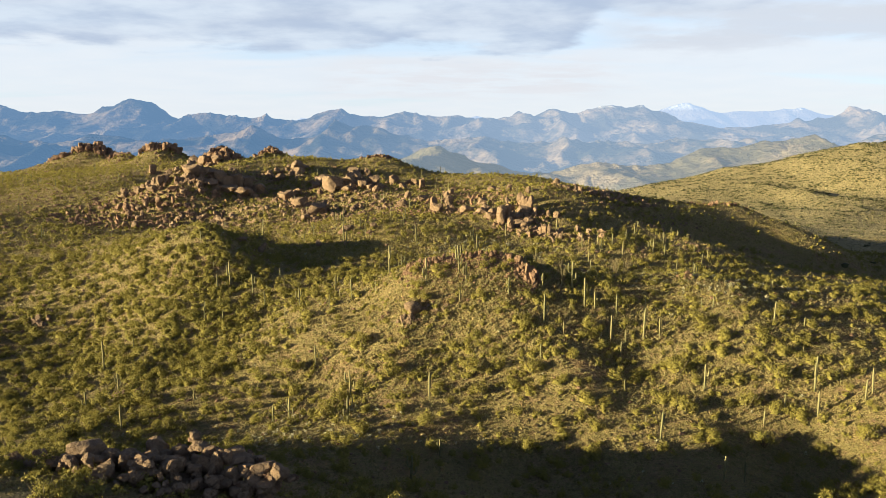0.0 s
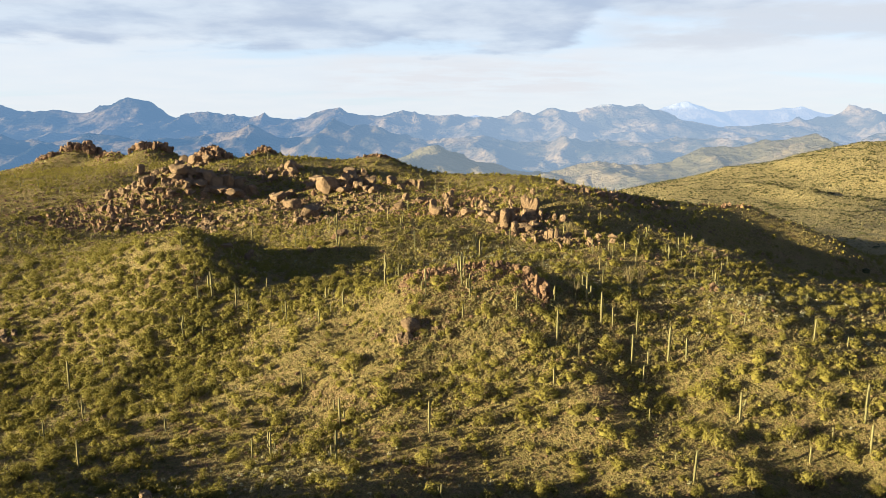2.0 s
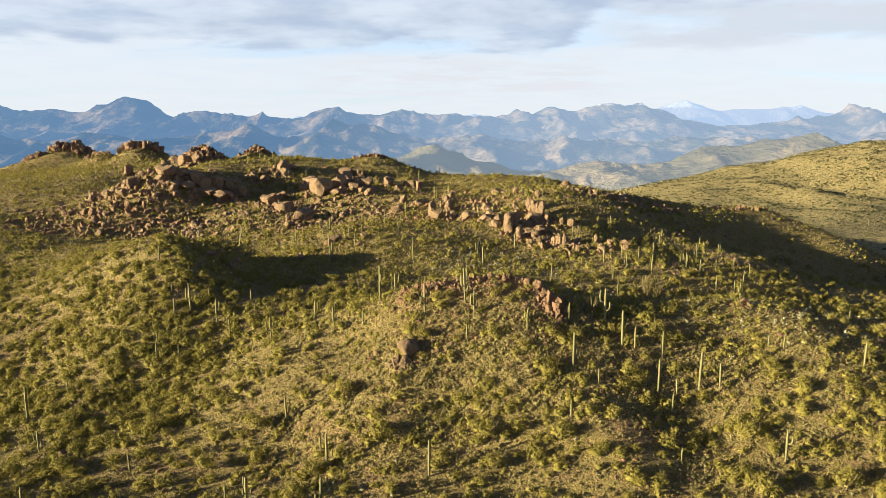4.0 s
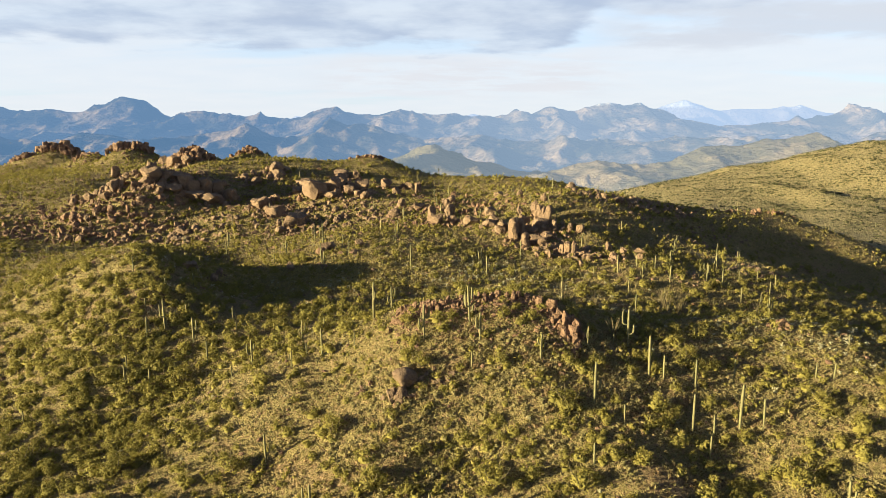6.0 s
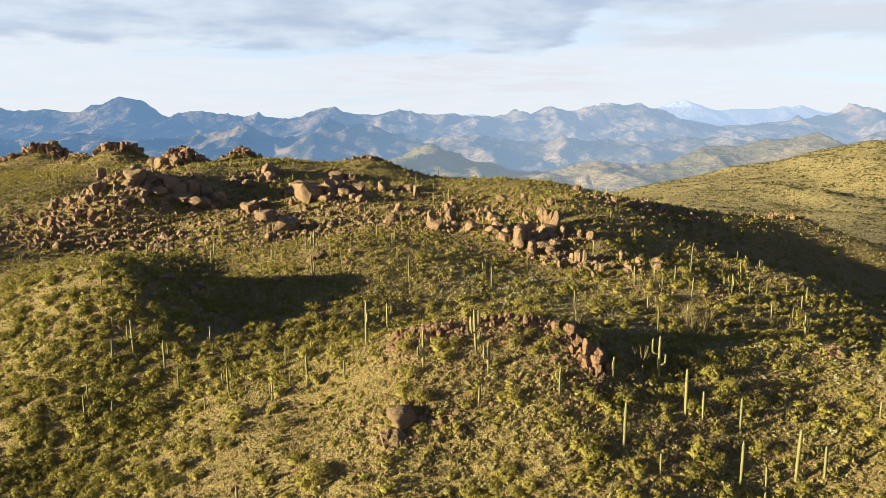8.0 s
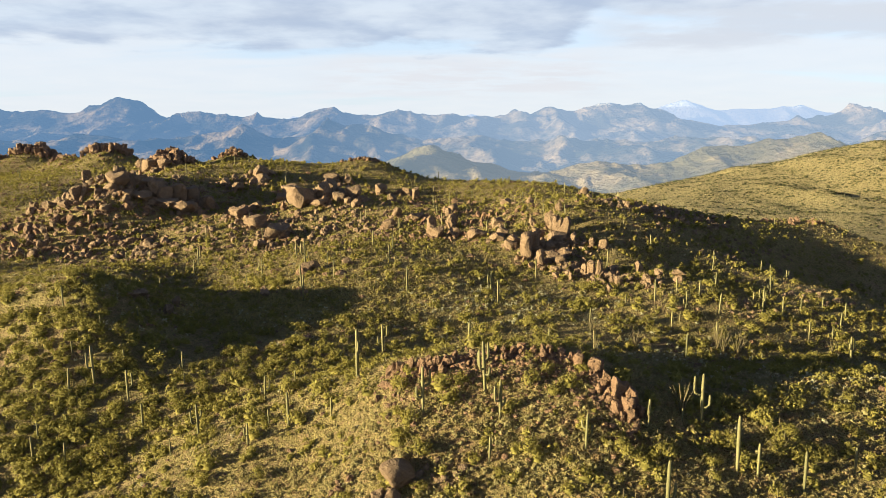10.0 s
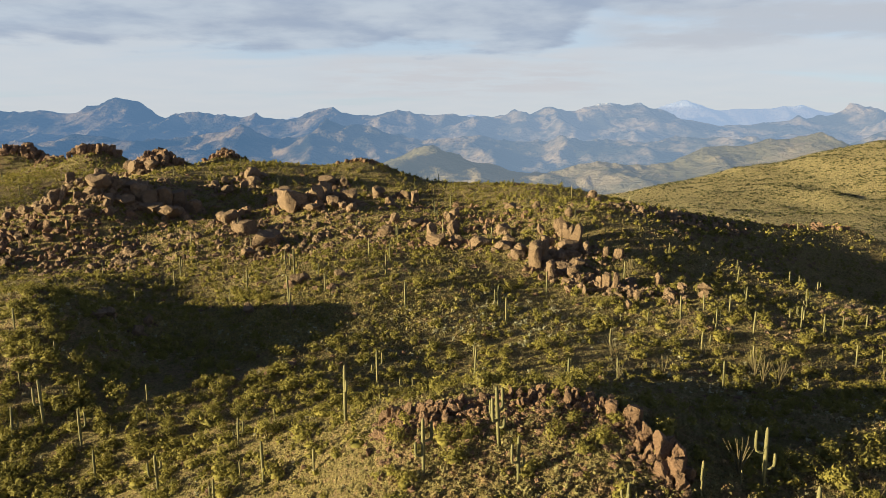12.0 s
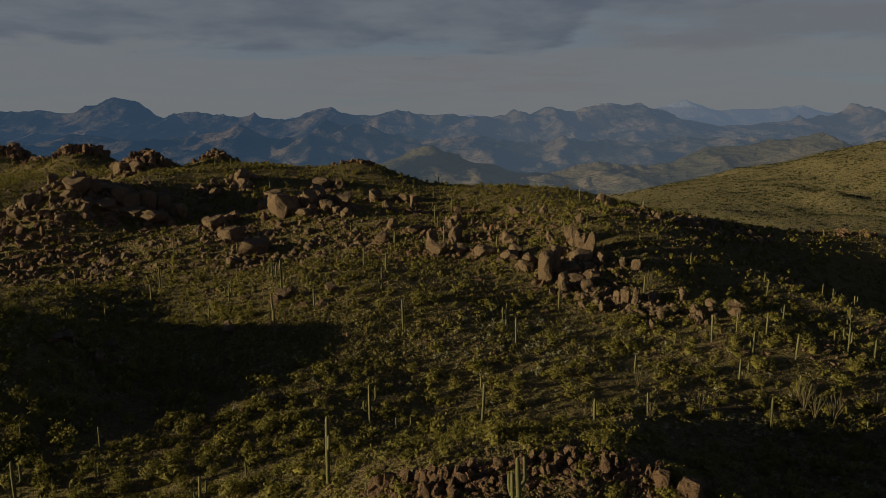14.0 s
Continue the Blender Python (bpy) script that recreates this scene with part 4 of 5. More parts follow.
# skyline tors
def crag_cap(top, x, y, rx, ry, count, wide, high_):
    """Large broken blocks bedded over a knoll, thickest on its sunny shoulder."""
    for k in range(count):
        a, r = rng.uniform(0, 6.28), math.sqrt(rng.random())
        bed(top, x + rx * r * math.cos(a) - 0.1 * rx, y + ry * r * math.sin(a) - 0.3 * ry, rng.uniform(0.5, 1.0) * wide, rng.uniform(0.5, 1.0) * high_, 0.0, CRAG)


ragged_tor = outcrop("skyline_tor", "ragged tor of stacked rock on the skyline", -134, 404, 13, 5, 130, (0.9, 2.6), JAGGED, 3.0, 0, "rock", 0.2)
crag_cap(ragged_tor, -131, 401, 12, 5, 36, 4.5, 5.0)
tor_foot = outcrop("skyline_tor", "grey-brown boulders under the tor", -138, 396, 9, 4, 26, (1.0, 2.6), ROUND, 1.0)
bed(tor_foot, -159.9, 435.3, 8.9, 5.5)
bed(tor_foot, -139.0, 394.0, 8.4, 5.3)
bed(tor_foot, -131.0, 391.0, 6.8, 4.6)
bed(tor_foot, -134.4, 388.1, 4.2, 2.6)
long_knob = outcrop("skyline_tor", "long rocky knob on the skyline", -200, 477, 16, 7, 150, (0.8, 2.4), JAGGED, 2.0, 0, "rock", 0.2)
crag_cap(long_knob, -197, 476, 15, 7, 34, 5.5, 6.0)
dark_knoll = outcrop("skyline_tor", "dark rocky knoll on the skyline", -277, 536, 20, 9, 150, (0.8, 2.6), JAGGED, 2.0, 0, "rock", 0.2)
crag_cap(dark_knoll, -275, 534, 18, 8, 34, 6.0, 6.0)
second_knoll = outcrop("skyline_tor", "dark rocky knoll beside another", -247, 522, 13, 7, 110, (0.8, 2.4), JAGGED, 1.5, 0, "rock", 0.2)
crag_cap(second_knoll, -245, 521, 11, 7, 24, 5.5, 5.5)
outcrop("skyline_tor", "rocky face on the shoulder of the hill", -296, 522, 9, 5, 40, (1.6, 4.0), JAGGED, 2.0, 0, "rock", 0.2)
low_ridge = outcrop("skyline_tor", "low ridge of rock on the skyline", -107, 424, 11, 4, 70, (0.6, 1.9), JAGGED, 1.3, 0, "rock", 0.2)
crag_cap(low_ridge, -108, 423, 9, 4, 14, 4.0, 2.6)
low_rise = outcrop("skyline_tor", "low stony rise on the skyline", -36, 402, 12, 4, 70, (0.5, 1.4), JAGGED, 0.8, 0, "rock", 0.2)
crag_cap(low_rise, -38, 403, 10, 4, 12, 3.0, 2.0)
outcrop("skyline_tor", "stones along the skyline", -72, 420, 14, 4, 26, (0.6, 1.5), JAGGED, 0.6, 0, "rock", 0.2)
outcrop("boulder_pile", "brown boulders beside a gully", -105, 170, 4, 2.5, 14, (0.6, 1.8), ROUND, 0.6)
outcrop("boulder_pile", "brown boulders low on the slope", -66, 132, 4, 2.0, 10, (0.5, 1.3), ROUND, 0.3)
outcrop("boulder_pile", "reddish rocks on a rise", 56, 151, 2.2, 1.2, 12, (0.5, 1.1), JAGGED, 0.6, 0, "rock")
for bx, by, label in ((-41.2, 221.0, "grey standing stone at the edge of shade"), (-31.5, 216.5, "squat brown boulder under tall cactus")):
    p = thing("standing_stone", bx, by, label, "boulder", "standing stones")
    stone_on(p, TALL, bx, by, 1.6, 0.0, 0.3, "stone", 0.1)

# rubble below the crest, down the face of the mound
tri = [np.array([v.co[:] for v in me.vertices]) for me in PEBBLE]
tri_faces = np.array([f.vertices[:] for f in PEBBLE[0].polygons])
spots = [along_crest(rng.random(), rng.gamma(1.3, 2.6) - 1.2) for k in range(1500)]
rx_, ry_ = np.array([p[0] for p in spots]) + rng.normal(size=1500) * 0.8, np.array([p[1] for p in spots])
rv, rf = scatter([(t, tri_faces) for t in tri], rx_, ry_, rng.uniform(0, 1, 1500) ** 2.0 * 0.42 + 0.12, rng.uniform(0, 6.28, 1500), -0.2)
rubble = new("rubble", mesh_of("rubble", rv, rf, SHARD))
tagged(rubble, "broken reddish-brown rubble on the face of the mound", "rubble", kind="stuff")

# broken rock over the upper hill and its knolls
kx, ky = np.concatenate([-140 + rng.normal(size=1300) * 45, -225 + rng.normal(size=1500) * 55, -30 + rng.normal(size=900) * 50]), np.concatenate([320 + rng.normal(size=1300) * 30, 490 + rng.normal(size=1500) * 35, 300 + rng.normal(size=900) * 35])
ks = rng.uniform(0, 1, 3700) ** 2.2 * 1.5 + 0.35
kv, kf = scatter([(t, tri_faces) for t in tri], kx, ky, ks, rng.uniform(0, 6.28, 3700), 0.1)
broken = new("broken_rock", mesh_of("broken_rock", kv, kf, SHARD))
tagged(broken, "rust-brown broken rock scattered over the upper hill", "rocks", kind="stuff")

# loose stones everywhere underfoot
sx, sy = field(3600, 70, 330, 2.2, 16.0)
ss = rng.uniform(0, 1, 3600) ** 2.5 * 0.55 + 0.10
sv, sf = scatter([(t, tri_faces) for t in tri], sx, sy, ss, rng.uniform(0, 6.28, 3600), -0.15)
stones = new("loose_stones", mesh_of("loose_stones", sv, sf, SHARD))
tagged(stones, "small brown stones strewn over the slopes", "stones", kind="stuff")


# ---------------------------------------------------------------- single palo verdes and ocotillos
def limb_mesh(name, limbs, thick, mat):
    """Tapered four-sided limbs, each a list of points, as one mesh."""
    bm = bmesh.new()
    for pts in limbs:
        rings = []
        for k, p in enumerate(pts):
            r = thick * (1 - 0.75 * k / (len(pts) - 1))
            rings.append([bm.verts.new(Vector(p) + Vector((math.cos(a) * r, math.sin(a) * r, 0))) for a in (0.0, 1.57, 3.14, 4.71)])
        for a, b in zip(rings, rings[1:]):
            for i in range(4):
                bm.faces.new((a[i], a[(i + 1) % 4], b[(i + 1) % 4], b[i]))
        bm.faces.new(rings[-1])
    me = bpy.data.meshes.new(name)
    bm.to_mesh(me)
    bm.free()
    me.materials.append(mat)
    return me


CROWNS = []
for k in range(6):
    v, f = soup(bush_verts(rng, 1000, 0.050, 30, 1.0, 0.30))
    CROWNS.append(mesh_of("crown", v, f, OLIVE))
STEM = [limb_mesh("stem", [[(0.03, 0, -0.1), (0.2, 0.0, 0.3), (0.5, b, 0.7), (0.6, b * 1.5, 0.95)]], 0.045, BARK) for b in (-0.12, 0.0, 0.12)]


def palo_verde(x, y, radius):
    """A rounded many-stemmed palo verde."""
    t = thing("palo_verde", x, y, "rounded yellow-green palo verde bush with many stems", "bush", "palo verdes")
    turn = rng.uniform(0, 6.28)
    for k in range(5):
        piece("stem", STEM[k % 3], t, (0, 0, 0), (0, 0, turn + k * 1.257), (radius, radius, radius * (0.9 + 0.05 * k)))
    piece("crown", CROWNS[int(rng.integers(6))], t, (0, 0, 0), (0, 0, turn), (radius, radius, radius * rng.uniform(0.85, 1.15)))


palo_verde(-56.5, 182.5, 2.0)
palo_verde(-34.8, 182.4, 2.0)
palo_verde(-62.5, 186.4, 1.4)
palo_verde(-41.2, 167.0, 2.3)
palo_verde(-37.3, 168.2, 2.0)
palo_verde(-34.7, 170.2, 2.1)
palo_verde(-23.1, 162.9, 2.3)
palo_verde(-6.3, 149.5, 1.8)
palo_verde(9.1, 146.4, 1.7)
palo_verde(32.0, 147.4, 1.9)
palo_verde(22.1, 138.0, 2.2)
palo_verde(8.1, 139.1, 1.9)
palo_verde(-4.1, 140.6, 2.3)
palo_verde(72.9, 200.1, 1.5)
palo_verde(39.2, 198.8, 1.9)
palo_verde(31.3, 217.9, 2.2)
palo_verde(16.2, 197.5, 2.2)
palo_verde(11.6, 154.0, 1.7)
palo_verde(-5.9, 227.8, 2.6)
palo_verde(17.0, 211.2, 2.1)
palo_verde(37.0, 141.6, 2.3)
palo_verde(18.1, 137.7, 1.9)
palo_verde(-18.0, 195.1, 1.3)
palo_verde(-6.4, 200.1, 1.5)
palo_verde(45.9, 195.5, 1.6)
palo_verde(35.4, 140.1, 2.0)
palo_verde(-61.1, 171.7, 2.5)
palo_verde(-47.7, 158.9, 3.0)
palo_verde(-61.5, 103.8, 2.6)
palo_verde(-48.8, 112.5, 2.0)
palo_verde(-21.2, 113.4, 2.5)
palo_verde(-19.7, 120.0, 2.6)
palo_verde(-50.0, 136.5, 3.0)
palo_verde(6.0, 122.3, 3.0)
palo_verde(-10.3, 124.5, 3.0)
palo_verde(42.4, 111.4, 3.0)
palo_verde(44.6, 120.8, 3.0)
palo_verde(61.8, 116.9, 3.0)
palo_verde(53.9, 112.4, 3.0)
palo_verde(69.3, 103.1, 2.7)
palo_verde(-2.8, 108.9, 2.4)
palo_verde(6.0, 101.4, 1.6)
palo_verde(53.5, 104.6, 2.7)
palo_verde(84.2, 148.2, 2.1)
palo_verde(6.9, 117.2, 2.6)
palo_verde(16.6, 120.6, 3.0)
palo_verde(52.1, 131.5, 2.3)
palo_verde(16.7, 131.5, 2.9)
palo_verde(-17.0, 134.8, 2.9)
palo_verde(-31.2, 133.1, 2.9)
palo_verde(-37.1, 124.8, 2.8)
palo_verde(-60.4, 127.0, 3.0)
palo_verde(-68.2, 126.7, 2.8)
palo_verde(-95.4, 149.1, 3.0)
palo_verde(-67.0, 141.9, 3.0)
palo_verde(-39.6, 61.6, 2.2)
palo_verde(-35.9, 64.1, 1.8)
px_, py_ = field(90, 90, 235, 0.8, 30.0, 0.62)
for bx, by in zip(px_, py_):
    palo_verde(float(bx), float(by), float(rng.uniform(1.0, 2.0)))

CANES = [limb_mesh("cane", [[(0, 0, -0.05), (0.12 * b, 0, 0.4), (0.30 * b, 0.02, 0.75), (0.42 * b, 0.05, 1.0)]], 0.022, BARK) for b in (0.4, 0.75, 1.0)]


def ocotillo(x, y, tall):
    """A spray of thin bare canes from one foot."""
    t = thing("ocotillo", x, y, "bare grey-green ocotillo with long thin canes", "shrub", "ocotillos")
    for k in range(11):
        piece("cane", CANES[k % 3], t, (0, 0, 0), (0, 0, k * 0.571 + rng.uniform(-0.2, 0.2)), (tall, tall, tall * rng.uniform(0.8, 1.05)))


ocotillo(26.4, 144.8, 3.9)
ocotillo(49.1, 185.9, 3.9)
ocotillo(52.9, 187.4, 3.9)
ocotillo(33.1, 185.6, 3.5)
ocotillo(51.9, 220.7, 3.1)
ocotillo(70.2, 188.6, 2.9)
ocotillo(43.3, 240.5, 3.5)
ocotillo(41.9, 236.7, 4.2)
ocotillo(49.7, 191.1, 4.1)
ocotillo(25.3, 182.3, 3.0)
ocotillo(51.0, 184.8, 4.2)
ocotillo(27.1, 193.9, 3.3)
ocotillo(49.3, 189.0, 4.2)


# ---------------------------------------------------------------- saguaros
def ribbed_tube(name, path, radii, ribs=11):
    """A fleshy ribbed stem along a path, closed by a dome."""
    bm = bmesh.new()
    rings = []
    n = ribs * 2
    for k, (p, r) in enumerate(zip(path, radii)):
        d = (path[min(k + 1, len(path) - 1)] - path[max(k - 1, 0)]).normalized()
        q = Vector((0, 0, 1)).rotation_difference(d)
        rings.append([bm.verts.new(p + q @ Vector((math.cos(a) * r * f, math.sin(a) * r * f, 0))) for a, f in ((6.28318 * i / n, 1.0 if i % 2 else 0.80) for i in range(n))])
    for a, b in zip(rings, rings[1:]):
        for i in range(n):
            bm.faces.new((a[i], a[(i + 1) % n], b[(i + 1) % n], b[i]))
    bm.faces.new(rings[-1])
    bm.faces.new(rings[0][::-1])
    me = bpy.data.meshes.new(name)
    bm.to_mesh(me)
    bm.free()
    me.polygons.foreach_set("use_smooth", np.full(len(me.polygons), True))
    me.materials.append(SKIN)
    return me


def trunk_mesh(lean):
    zs = [-0.3, 0.0, 0.8, 2.0, 3.5, 4.8, 5.55, 5.85, 5.97, 6.0]
    rs = [0.15, 0.15, 0.17, 0.20, 0.205, 0.195, 0.17, 0.13, 0.07, 0.02]
    return ribbed_tube("trunk", [Vector((lean * z * z * 0.012, 0, z)) for z in zs], rs)


def arm_mesh(reach, rise):
    pts = [Vector((0.05, 0, -0.05)), Vector((reach * 0.5, 0, -0.08)), Vector((reach * 0.9, 0, 0.08)), Vector((reach, 0, 0.4)), Vector((reach * 1.02, 0, rise * 0.6)), Vector((reach * 1.0, 0, rise * 0.92)), Vector((reach, 0, rise * 0.98)), Vector((reach, 0, rise))]
    return ribbed_tube("arm", pts, [0.11, 0.13, 0.145, 0.155, 0.155, 0.13, 0.09, 0.02], 9)


ARM_WORDS = ("with no arms", "with one raised arm", "with two raised arms", "with three raised arms", "with a crown of many upright arms")
SAGUAROS = []
trunks = [trunk_mesh(l) for l in (0.0, 0.25, -0.2)]
arms = [arm_mesh(0.80, 1.5), arm_mesh(0.90, 2.1), arm_mesh(0.72, 0.9), arm_mesh(0.95, 1.8)]
for k in range(5):
    kinds = []
    for version in range(3):
        body = new("saguaro")
        body.location = (0, -300 - 10 * k, 0)
        piece("trunk", trunks[version], body, (0, 0, 0), (0, 0, version * 1.3), (1, 1, 1))
        for a in range(k):
            turn = (0.3 + version * 0.9 + a * 6.283 / max(k, 1)) if k != 2 else (0.15 + a * 3.1 + version * 0.25)
            piece("arm", arms[(a + version) % 4], body, (0, 0, 2.0 + 0.75 * ((a * 2 + version) % 3)), (0, 0, turn), (1, 1, 1 + 0.15 * version))
        tagged(body, "green ribbed saguaro cactus " + ARM_WORDS[k], "cactus", "saguaros")
        kinds.append(body)
    SAGUAROS.append(kinds)


def saguaro(x, y, tall, limbs):
    """A saguaro of that height; limbs is the number of its arms."""
    h = tall / 6.0
    m = Matrix.LocRotScale((x, y, float(ground_z(x, y))), Euler((rng.normal() * 0.02, rng.normal() * 0.02, rng.uniform(-0.4, 0.4) + rng.integers(2) * 3.14)), (0.35 + 0.65 * h, 0.35 + 0.65 * h, h))
    return copy_thing(SAGUAROS[limbs][int(rng.integers(3))], m)


# near slope below the mound
saguaro(-4.5, 87.6, 4.4, 3)
saguaro(45.3, 93.4, 3.4, 0)
saguaro(42.1, 93.3, 4.1, 0)
saguaro(-0.5, 99.7, 3.0, 1)
saguaro(36.0, 104.1, 5.0, 0)
saguaro(55.4, 109.0, 2.9, 0)
saguaro(65.1, 109.9, 4.6, 0)
saguaro(35.0, 108.9, 1.3, 0)
saguaro(-16.5, 109.3, 5.2, 2)
saguaro(60.2, 111.7, 3.0, 0)
saguaro(73.7, 110.8, 3.6, 0)
saguaro(-56.6, 110.9, 4.8, 0)
saguaro(75.6, 112.0, 4.6, 0)
saguaro(-27.5, 113.2, 4.4, 3)
saguaro(66.7, 114.3, 6.7, 1)
saguaro(-30.6, 114.0, 3.0, 0)
saguaro(47.7, 116.3, 4.9, 1)
saguaro(33.4, 117.3, 2.3, 0)
saguaro(-2.5, 116.2, 5.4, 1)
saguaro(-17.6, 120.8, 5.5, 2)
saguaro(68.5, 122.2, 1.3, 0)
saguaro(34.8, 125.8, 3.3, 0)
saguaro(18.7, 123.1, 3.0, 0)
saguaro(-49.0, 125.2, 2.8, 0)
saguaro(-70.6, 125.4, 3.7, 1)
saguaro(71.3, 124.8, 1.3, 0)
saguaro(36.5, 129.0, 2.7, 0)
# the mound and its flanks
saguaro(40.2, 129.5, 6.6, 0)
saguaro(33.6, 129.2, 5.3, 0)
saguaro(43.3, 129.1, 4.5, 0)
saguaro(24.1, 129.0, 2.6, 0)
saguaro(72.4, 129.7, 2.0, 0)
saguaro(20.6, 132.0, 6.1, 1)
saguaro(66.5, 130.2, 4.4, 0)
saguaro(-26.5, 133.8, 4.3, 1)
saguaro(-68.1, 133.6, 3.8, 2)
saguaro(36.2, 135.7, 4.5, 0)
saguaro(56.1, 135.2, 2.6, 0)
saguaro(54.2, 136.5, 2.3, 0)
saguaro(42.9, 138.0, 3.0, 0)
saguaro(32.0, 137.2, 3.8, 0)
saguaro(29.9, 137.5, 6.3, 0)
saguaro(13.9, 138.4, 4.0, 3)
saguaro(3.6, 139.1, 2.9, 0)
saguaro(21.6, 141.8, 3.2, 1)
saguaro(5.1, 143.1, 4.7, 2)
saguaro(26.1, 143.7, 1.5, 0)
saguaro(28.4, 144.0, 6.0, 2)
saguaro(-76.8, 145.0, 6.9, 1)
saguaro(63.2, 143.7, 1.6, 0)
saguaro(-3.7, 145.4, 5.5, 2)
saguaro(3.6, 146.6, 6.1, 4)
saguaro(74.0, 147.0, 2.6, 0)
saguaro(-15.9, 154.0, 2.7, 0)
saguaro(-73.1, 152.2, 2.5, 0)
saguaro(-26.7, 153.1, 3.1, 1)
saguaro(-21.7, 154.9, 4.9, 0)
saguaro(-24.7, 156.4, 2.0, 0)
saguaro(-58.3, 158.7, 3.9, 0)
saguaro(-38.0, 156.0, 2.3, 0)
saguaro(-53.8, 158.7, 2.9, 0)
saguaro(-34.7, 157.7, 4.7, 2)
saguaro(-59.3, 161.9, 2.7, 0)
saguaro(-13.0, 158.8, 6.9, 1)
saguaro(-44.6, 162.8, 4.3, 0)
# the valley behind the mound
saguaro(-26.9, 163.2, 3.5, 2)
saguaro(-49.0, 168.3, 5.2, 1)
saguaro(-58.4, 169.1, 4.6, 1)
saguaro(-23.5, 168.0, 1.7, 0)
saguaro(-45.8, 169.9, 1.6, 0)
saguaro(-9.8, 168.2, 1.3, 0)
saguaro(-55.9, 171.9, 6.4, 1)
saguaro(-41.3, 170.8, 1.9, 0)
saguaro(-55.4, 176.2, 1.3, 0)
saguaro(-44.0, 177.2, 2.8, 0)
saguaro(-53.6, 177.4, 2.0, 0)
saguaro(-61.8, 177.1, 2.1, 0)
saguaro(-68.6, 179.2, 1.5, 0)
saguaro(70.4, 183.2, 5.2, 2)
saguaro(68.3, 183.4, 1.9, 0)
saguaro(-8.0, 182.1, 1.3, 0)
saguaro(-59.8, 182.8, 2.4, 0)
saguaro(55.0, 183.7, 1.3, 0)
saguaro(-6.1, 182.6, 1.3, 0)
saguaro(-11.6, 184.0, 5.3, 2)
saguaro(-56.0, 188.8, 2.8, 0)
saguaro(3.3, 183.2, 5.6, 0)
saguaro(40.7, 181.4, 4.5, 0)
saguaro(-68.9, 188.2, 3.5, 0)
saguaro(15.7, 173.4, 4.2, 0)
saguaro(25.4, 183.9, 3.3, 0)
saguaro(62.1, 192.6, 1.3, 0)
saguaro(50.8, 193.3, 3.3, 0)
saguaro(69.3, 194.7, 3.6, 0)
saguaro(74.6, 195.9, 2.6, 0)
saguaro(-67.0, 213.5, 2.1, 0)
saguaro(3.9, 195.0, 2.1, 0)
saguaro(43.5, 196.9, 3.7, 0)
saguaro(45.9, 199.2, 1.7, 0)
saguaro(79.0, 200.8, 3.3, 0)
saguaro(69.8, 201.5, 1.4, 0)
saguaro(55.1, 202.6, 4.5, 0)
saguaro(68.3, 203.2, 4.2, 0)
saguaro(28.0, 198.8, 3.2, 0)
# the slope with the granite outcrop
saguaro(82.4, 205.0, 3.3, 0)
saguaro(65.5, 205.7, 4.7, 3)
saguaro(48.9, 204.2, 4.0, 2)
saguaro(74.0, 206.7, 2.9, 0)
saguaro(-70.6, 233.7, 2.6, 0)
saguaro(79.0, 207.6, 3.0, 0)
saguaro(64.9, 208.7, 2.5, 1)
saguaro(53.7, 209.8, 3.9, 0)
saguaro(44.0, 208.9, 4.7, 0)
saguaro(38.0, 209.5, 1.9, 0)
saguaro(10.8, 209.4, 5.2, 0)
saguaro(72.2, 216.2, 4.5, 2)
saguaro(49.6, 212.0, 3.3, 0)
saguaro(33.0, 210.3, 1.6, 0)
saguaro(-31.3, 214.1, 6.0, 0)
saguaro(59.7, 215.9, 3.7, 1)
saguaro(-8.7, 216.0, 5.9, 0)
saguaro(9.8, 216.1, 5.4, 2)
saguaro(-8.8, 220.1, 4.0, 0)
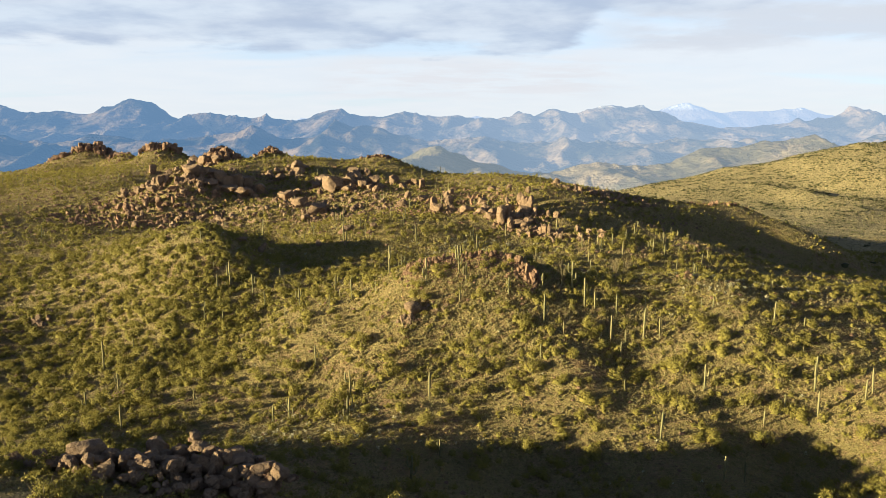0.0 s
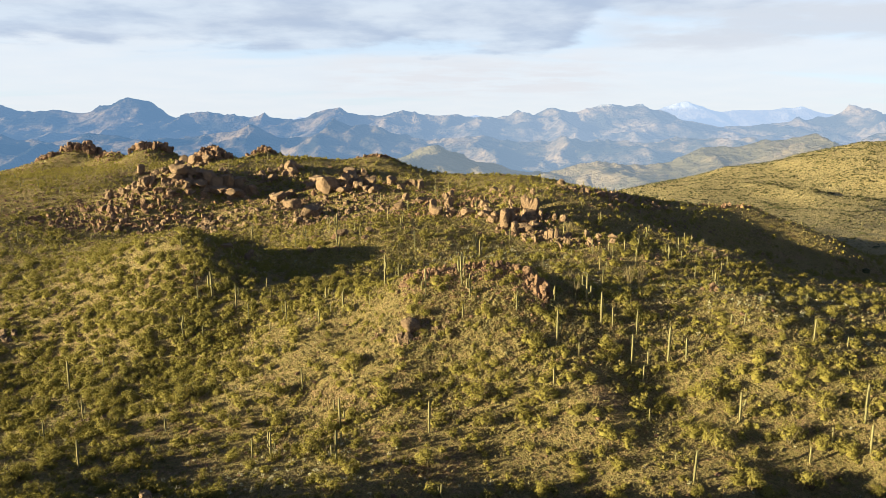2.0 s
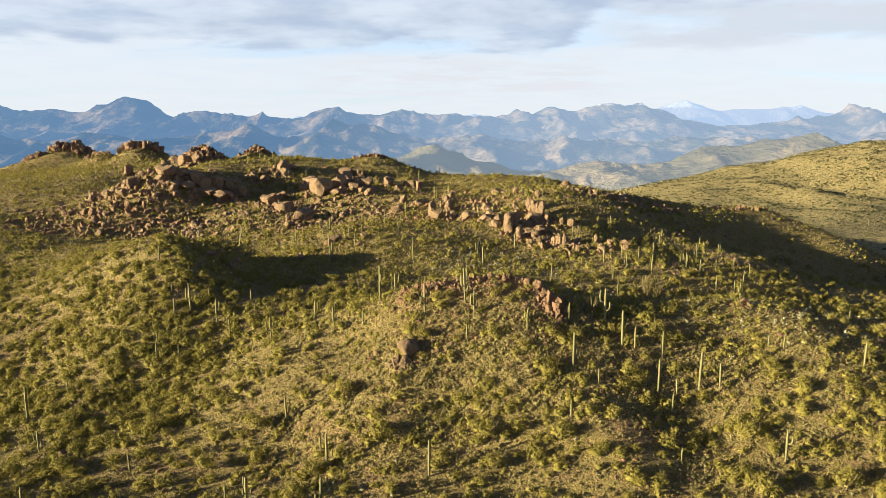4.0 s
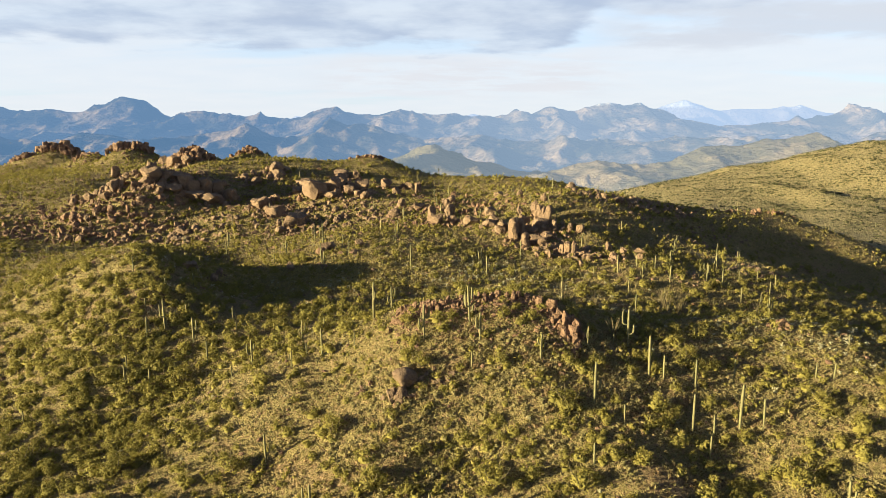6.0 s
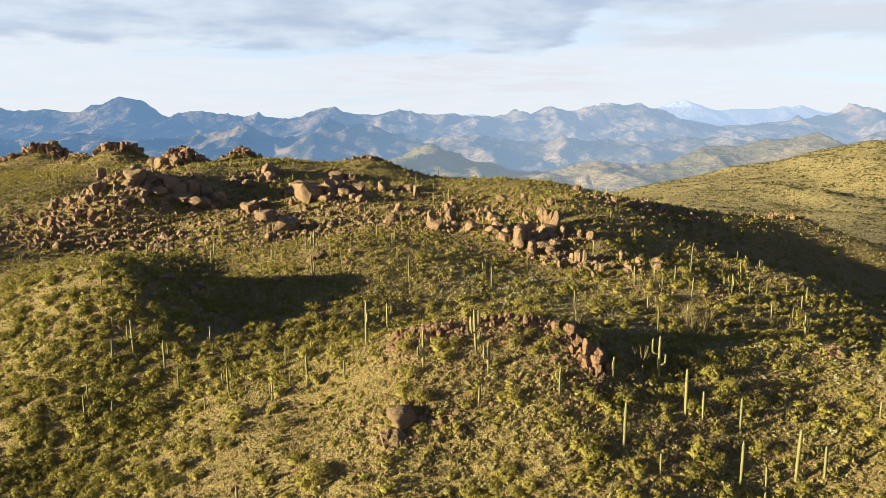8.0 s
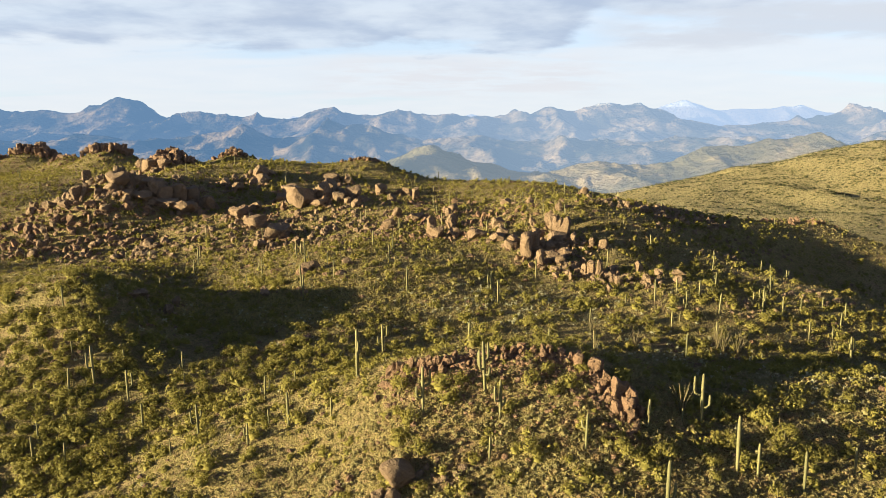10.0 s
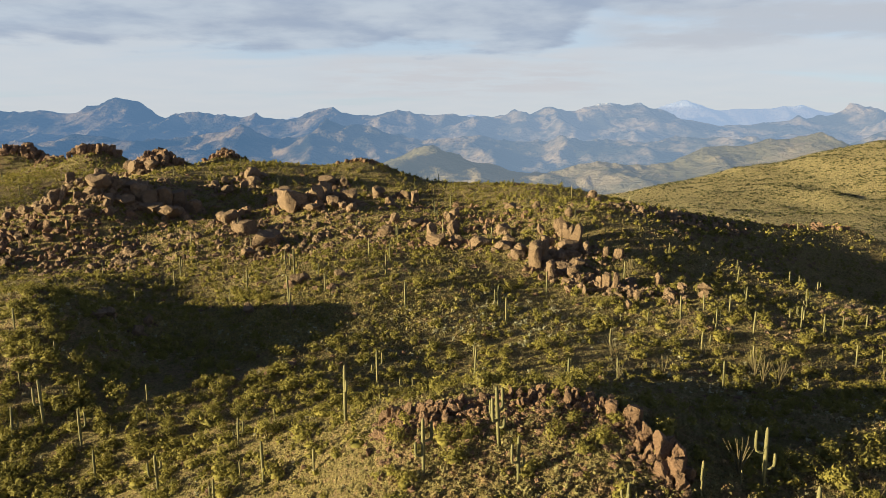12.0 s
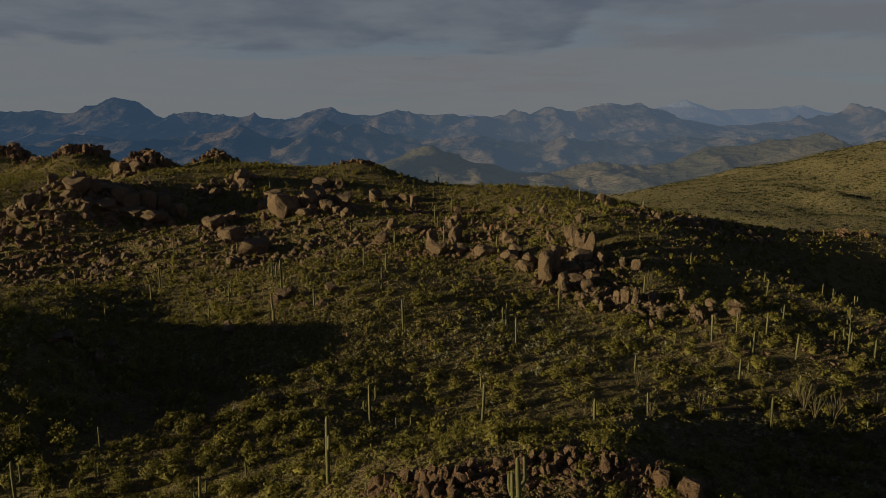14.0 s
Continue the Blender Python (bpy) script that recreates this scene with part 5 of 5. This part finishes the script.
saguaro(-33.1, 221.3, 6.0, 0)
saguaro(87.6, 247.5, 3.0, 1)
saguaro(-26.6, 227.4, 4.2, 0)
saguaro(21.8, 229.6, 5.1, 0)
saguaro(-48.3, 230.6, 3.0, 0)
saguaro(40.0, 233.7, 5.1, 0)
saguaro(-14.0, 235.6, 4.8, 2)
saguaro(-29.5, 236.2, 4.1, 0)
saguaro(-36.1, 241.1, 7.3, 2)
# the upper slope
saguaro(-40.2, 250.3, 4.9, 2)
saguaro(56.3, 251.7, 3.9, 0)
saguaro(36.1, 254.4, 2.4, 0)
saguaro(-20.2, 258.4, 4.7, 0)
saguaro(17.6, 262.9, 3.2, 1)
saguaro(51.4, 261.4, 2.0, 0)
saguaro(12.2, 263.9, 4.7, 0)
saguaro(35.7, 268.6, 2.9, 0)
saguaro(-71.8, 264.0, 5.5, 1)
saguaro(-13.4, 272.9, 5.9, 1)
saguaro(30.6, 275.5, 2.6, 0)
saguaro(-0.6, 279.4, 4.6, 0)
saguaro(-78.4, 290.8, 4.1, 0)
saguaro(-2.2, 292.6, 3.2, 0)
saguaro(-27.5, 293.4, 3.6, 0)
saguaro(-26.0, 293.7, 4.1, 0)
saguaro(-3.1, 300.3, 4.6, 1)
saguaro(60.2, 301.3, 3.4, 0)
saguaro(3.0, 347.6, 5.6, 0)
saguaro(-66.9, 359.7, 4.7, 0)
saguaro(-110.8, 364.1, 5.0, 0)

# more of them, small with distance, over the far slopes
fx, fy = field(70, 235, 420, 1.5, 40.0, 0.6)
for bx, by in zip(fx, fy):
    saguaro(float(bx), float(by), float(rng.uniform(2.2, 5.0)), int(rng.choice([0, 0, 0, 1, 2])))
hx, hy = field(90, 650, 1350, 1.0, 80.0, 0.68)
for bx, by in zip(hx, hy):
    if bx > 200:
        saguaro(float(bx), float(by), float(rng.uniform(4, 7)), int(rng.choice([0, 0, 1])))
for kinds in SAGUAROS:
    for body in kinds:
        for child in list(body.children):
            bpy.data.objects.remove(child)
        bpy.data.objects.remove(body)
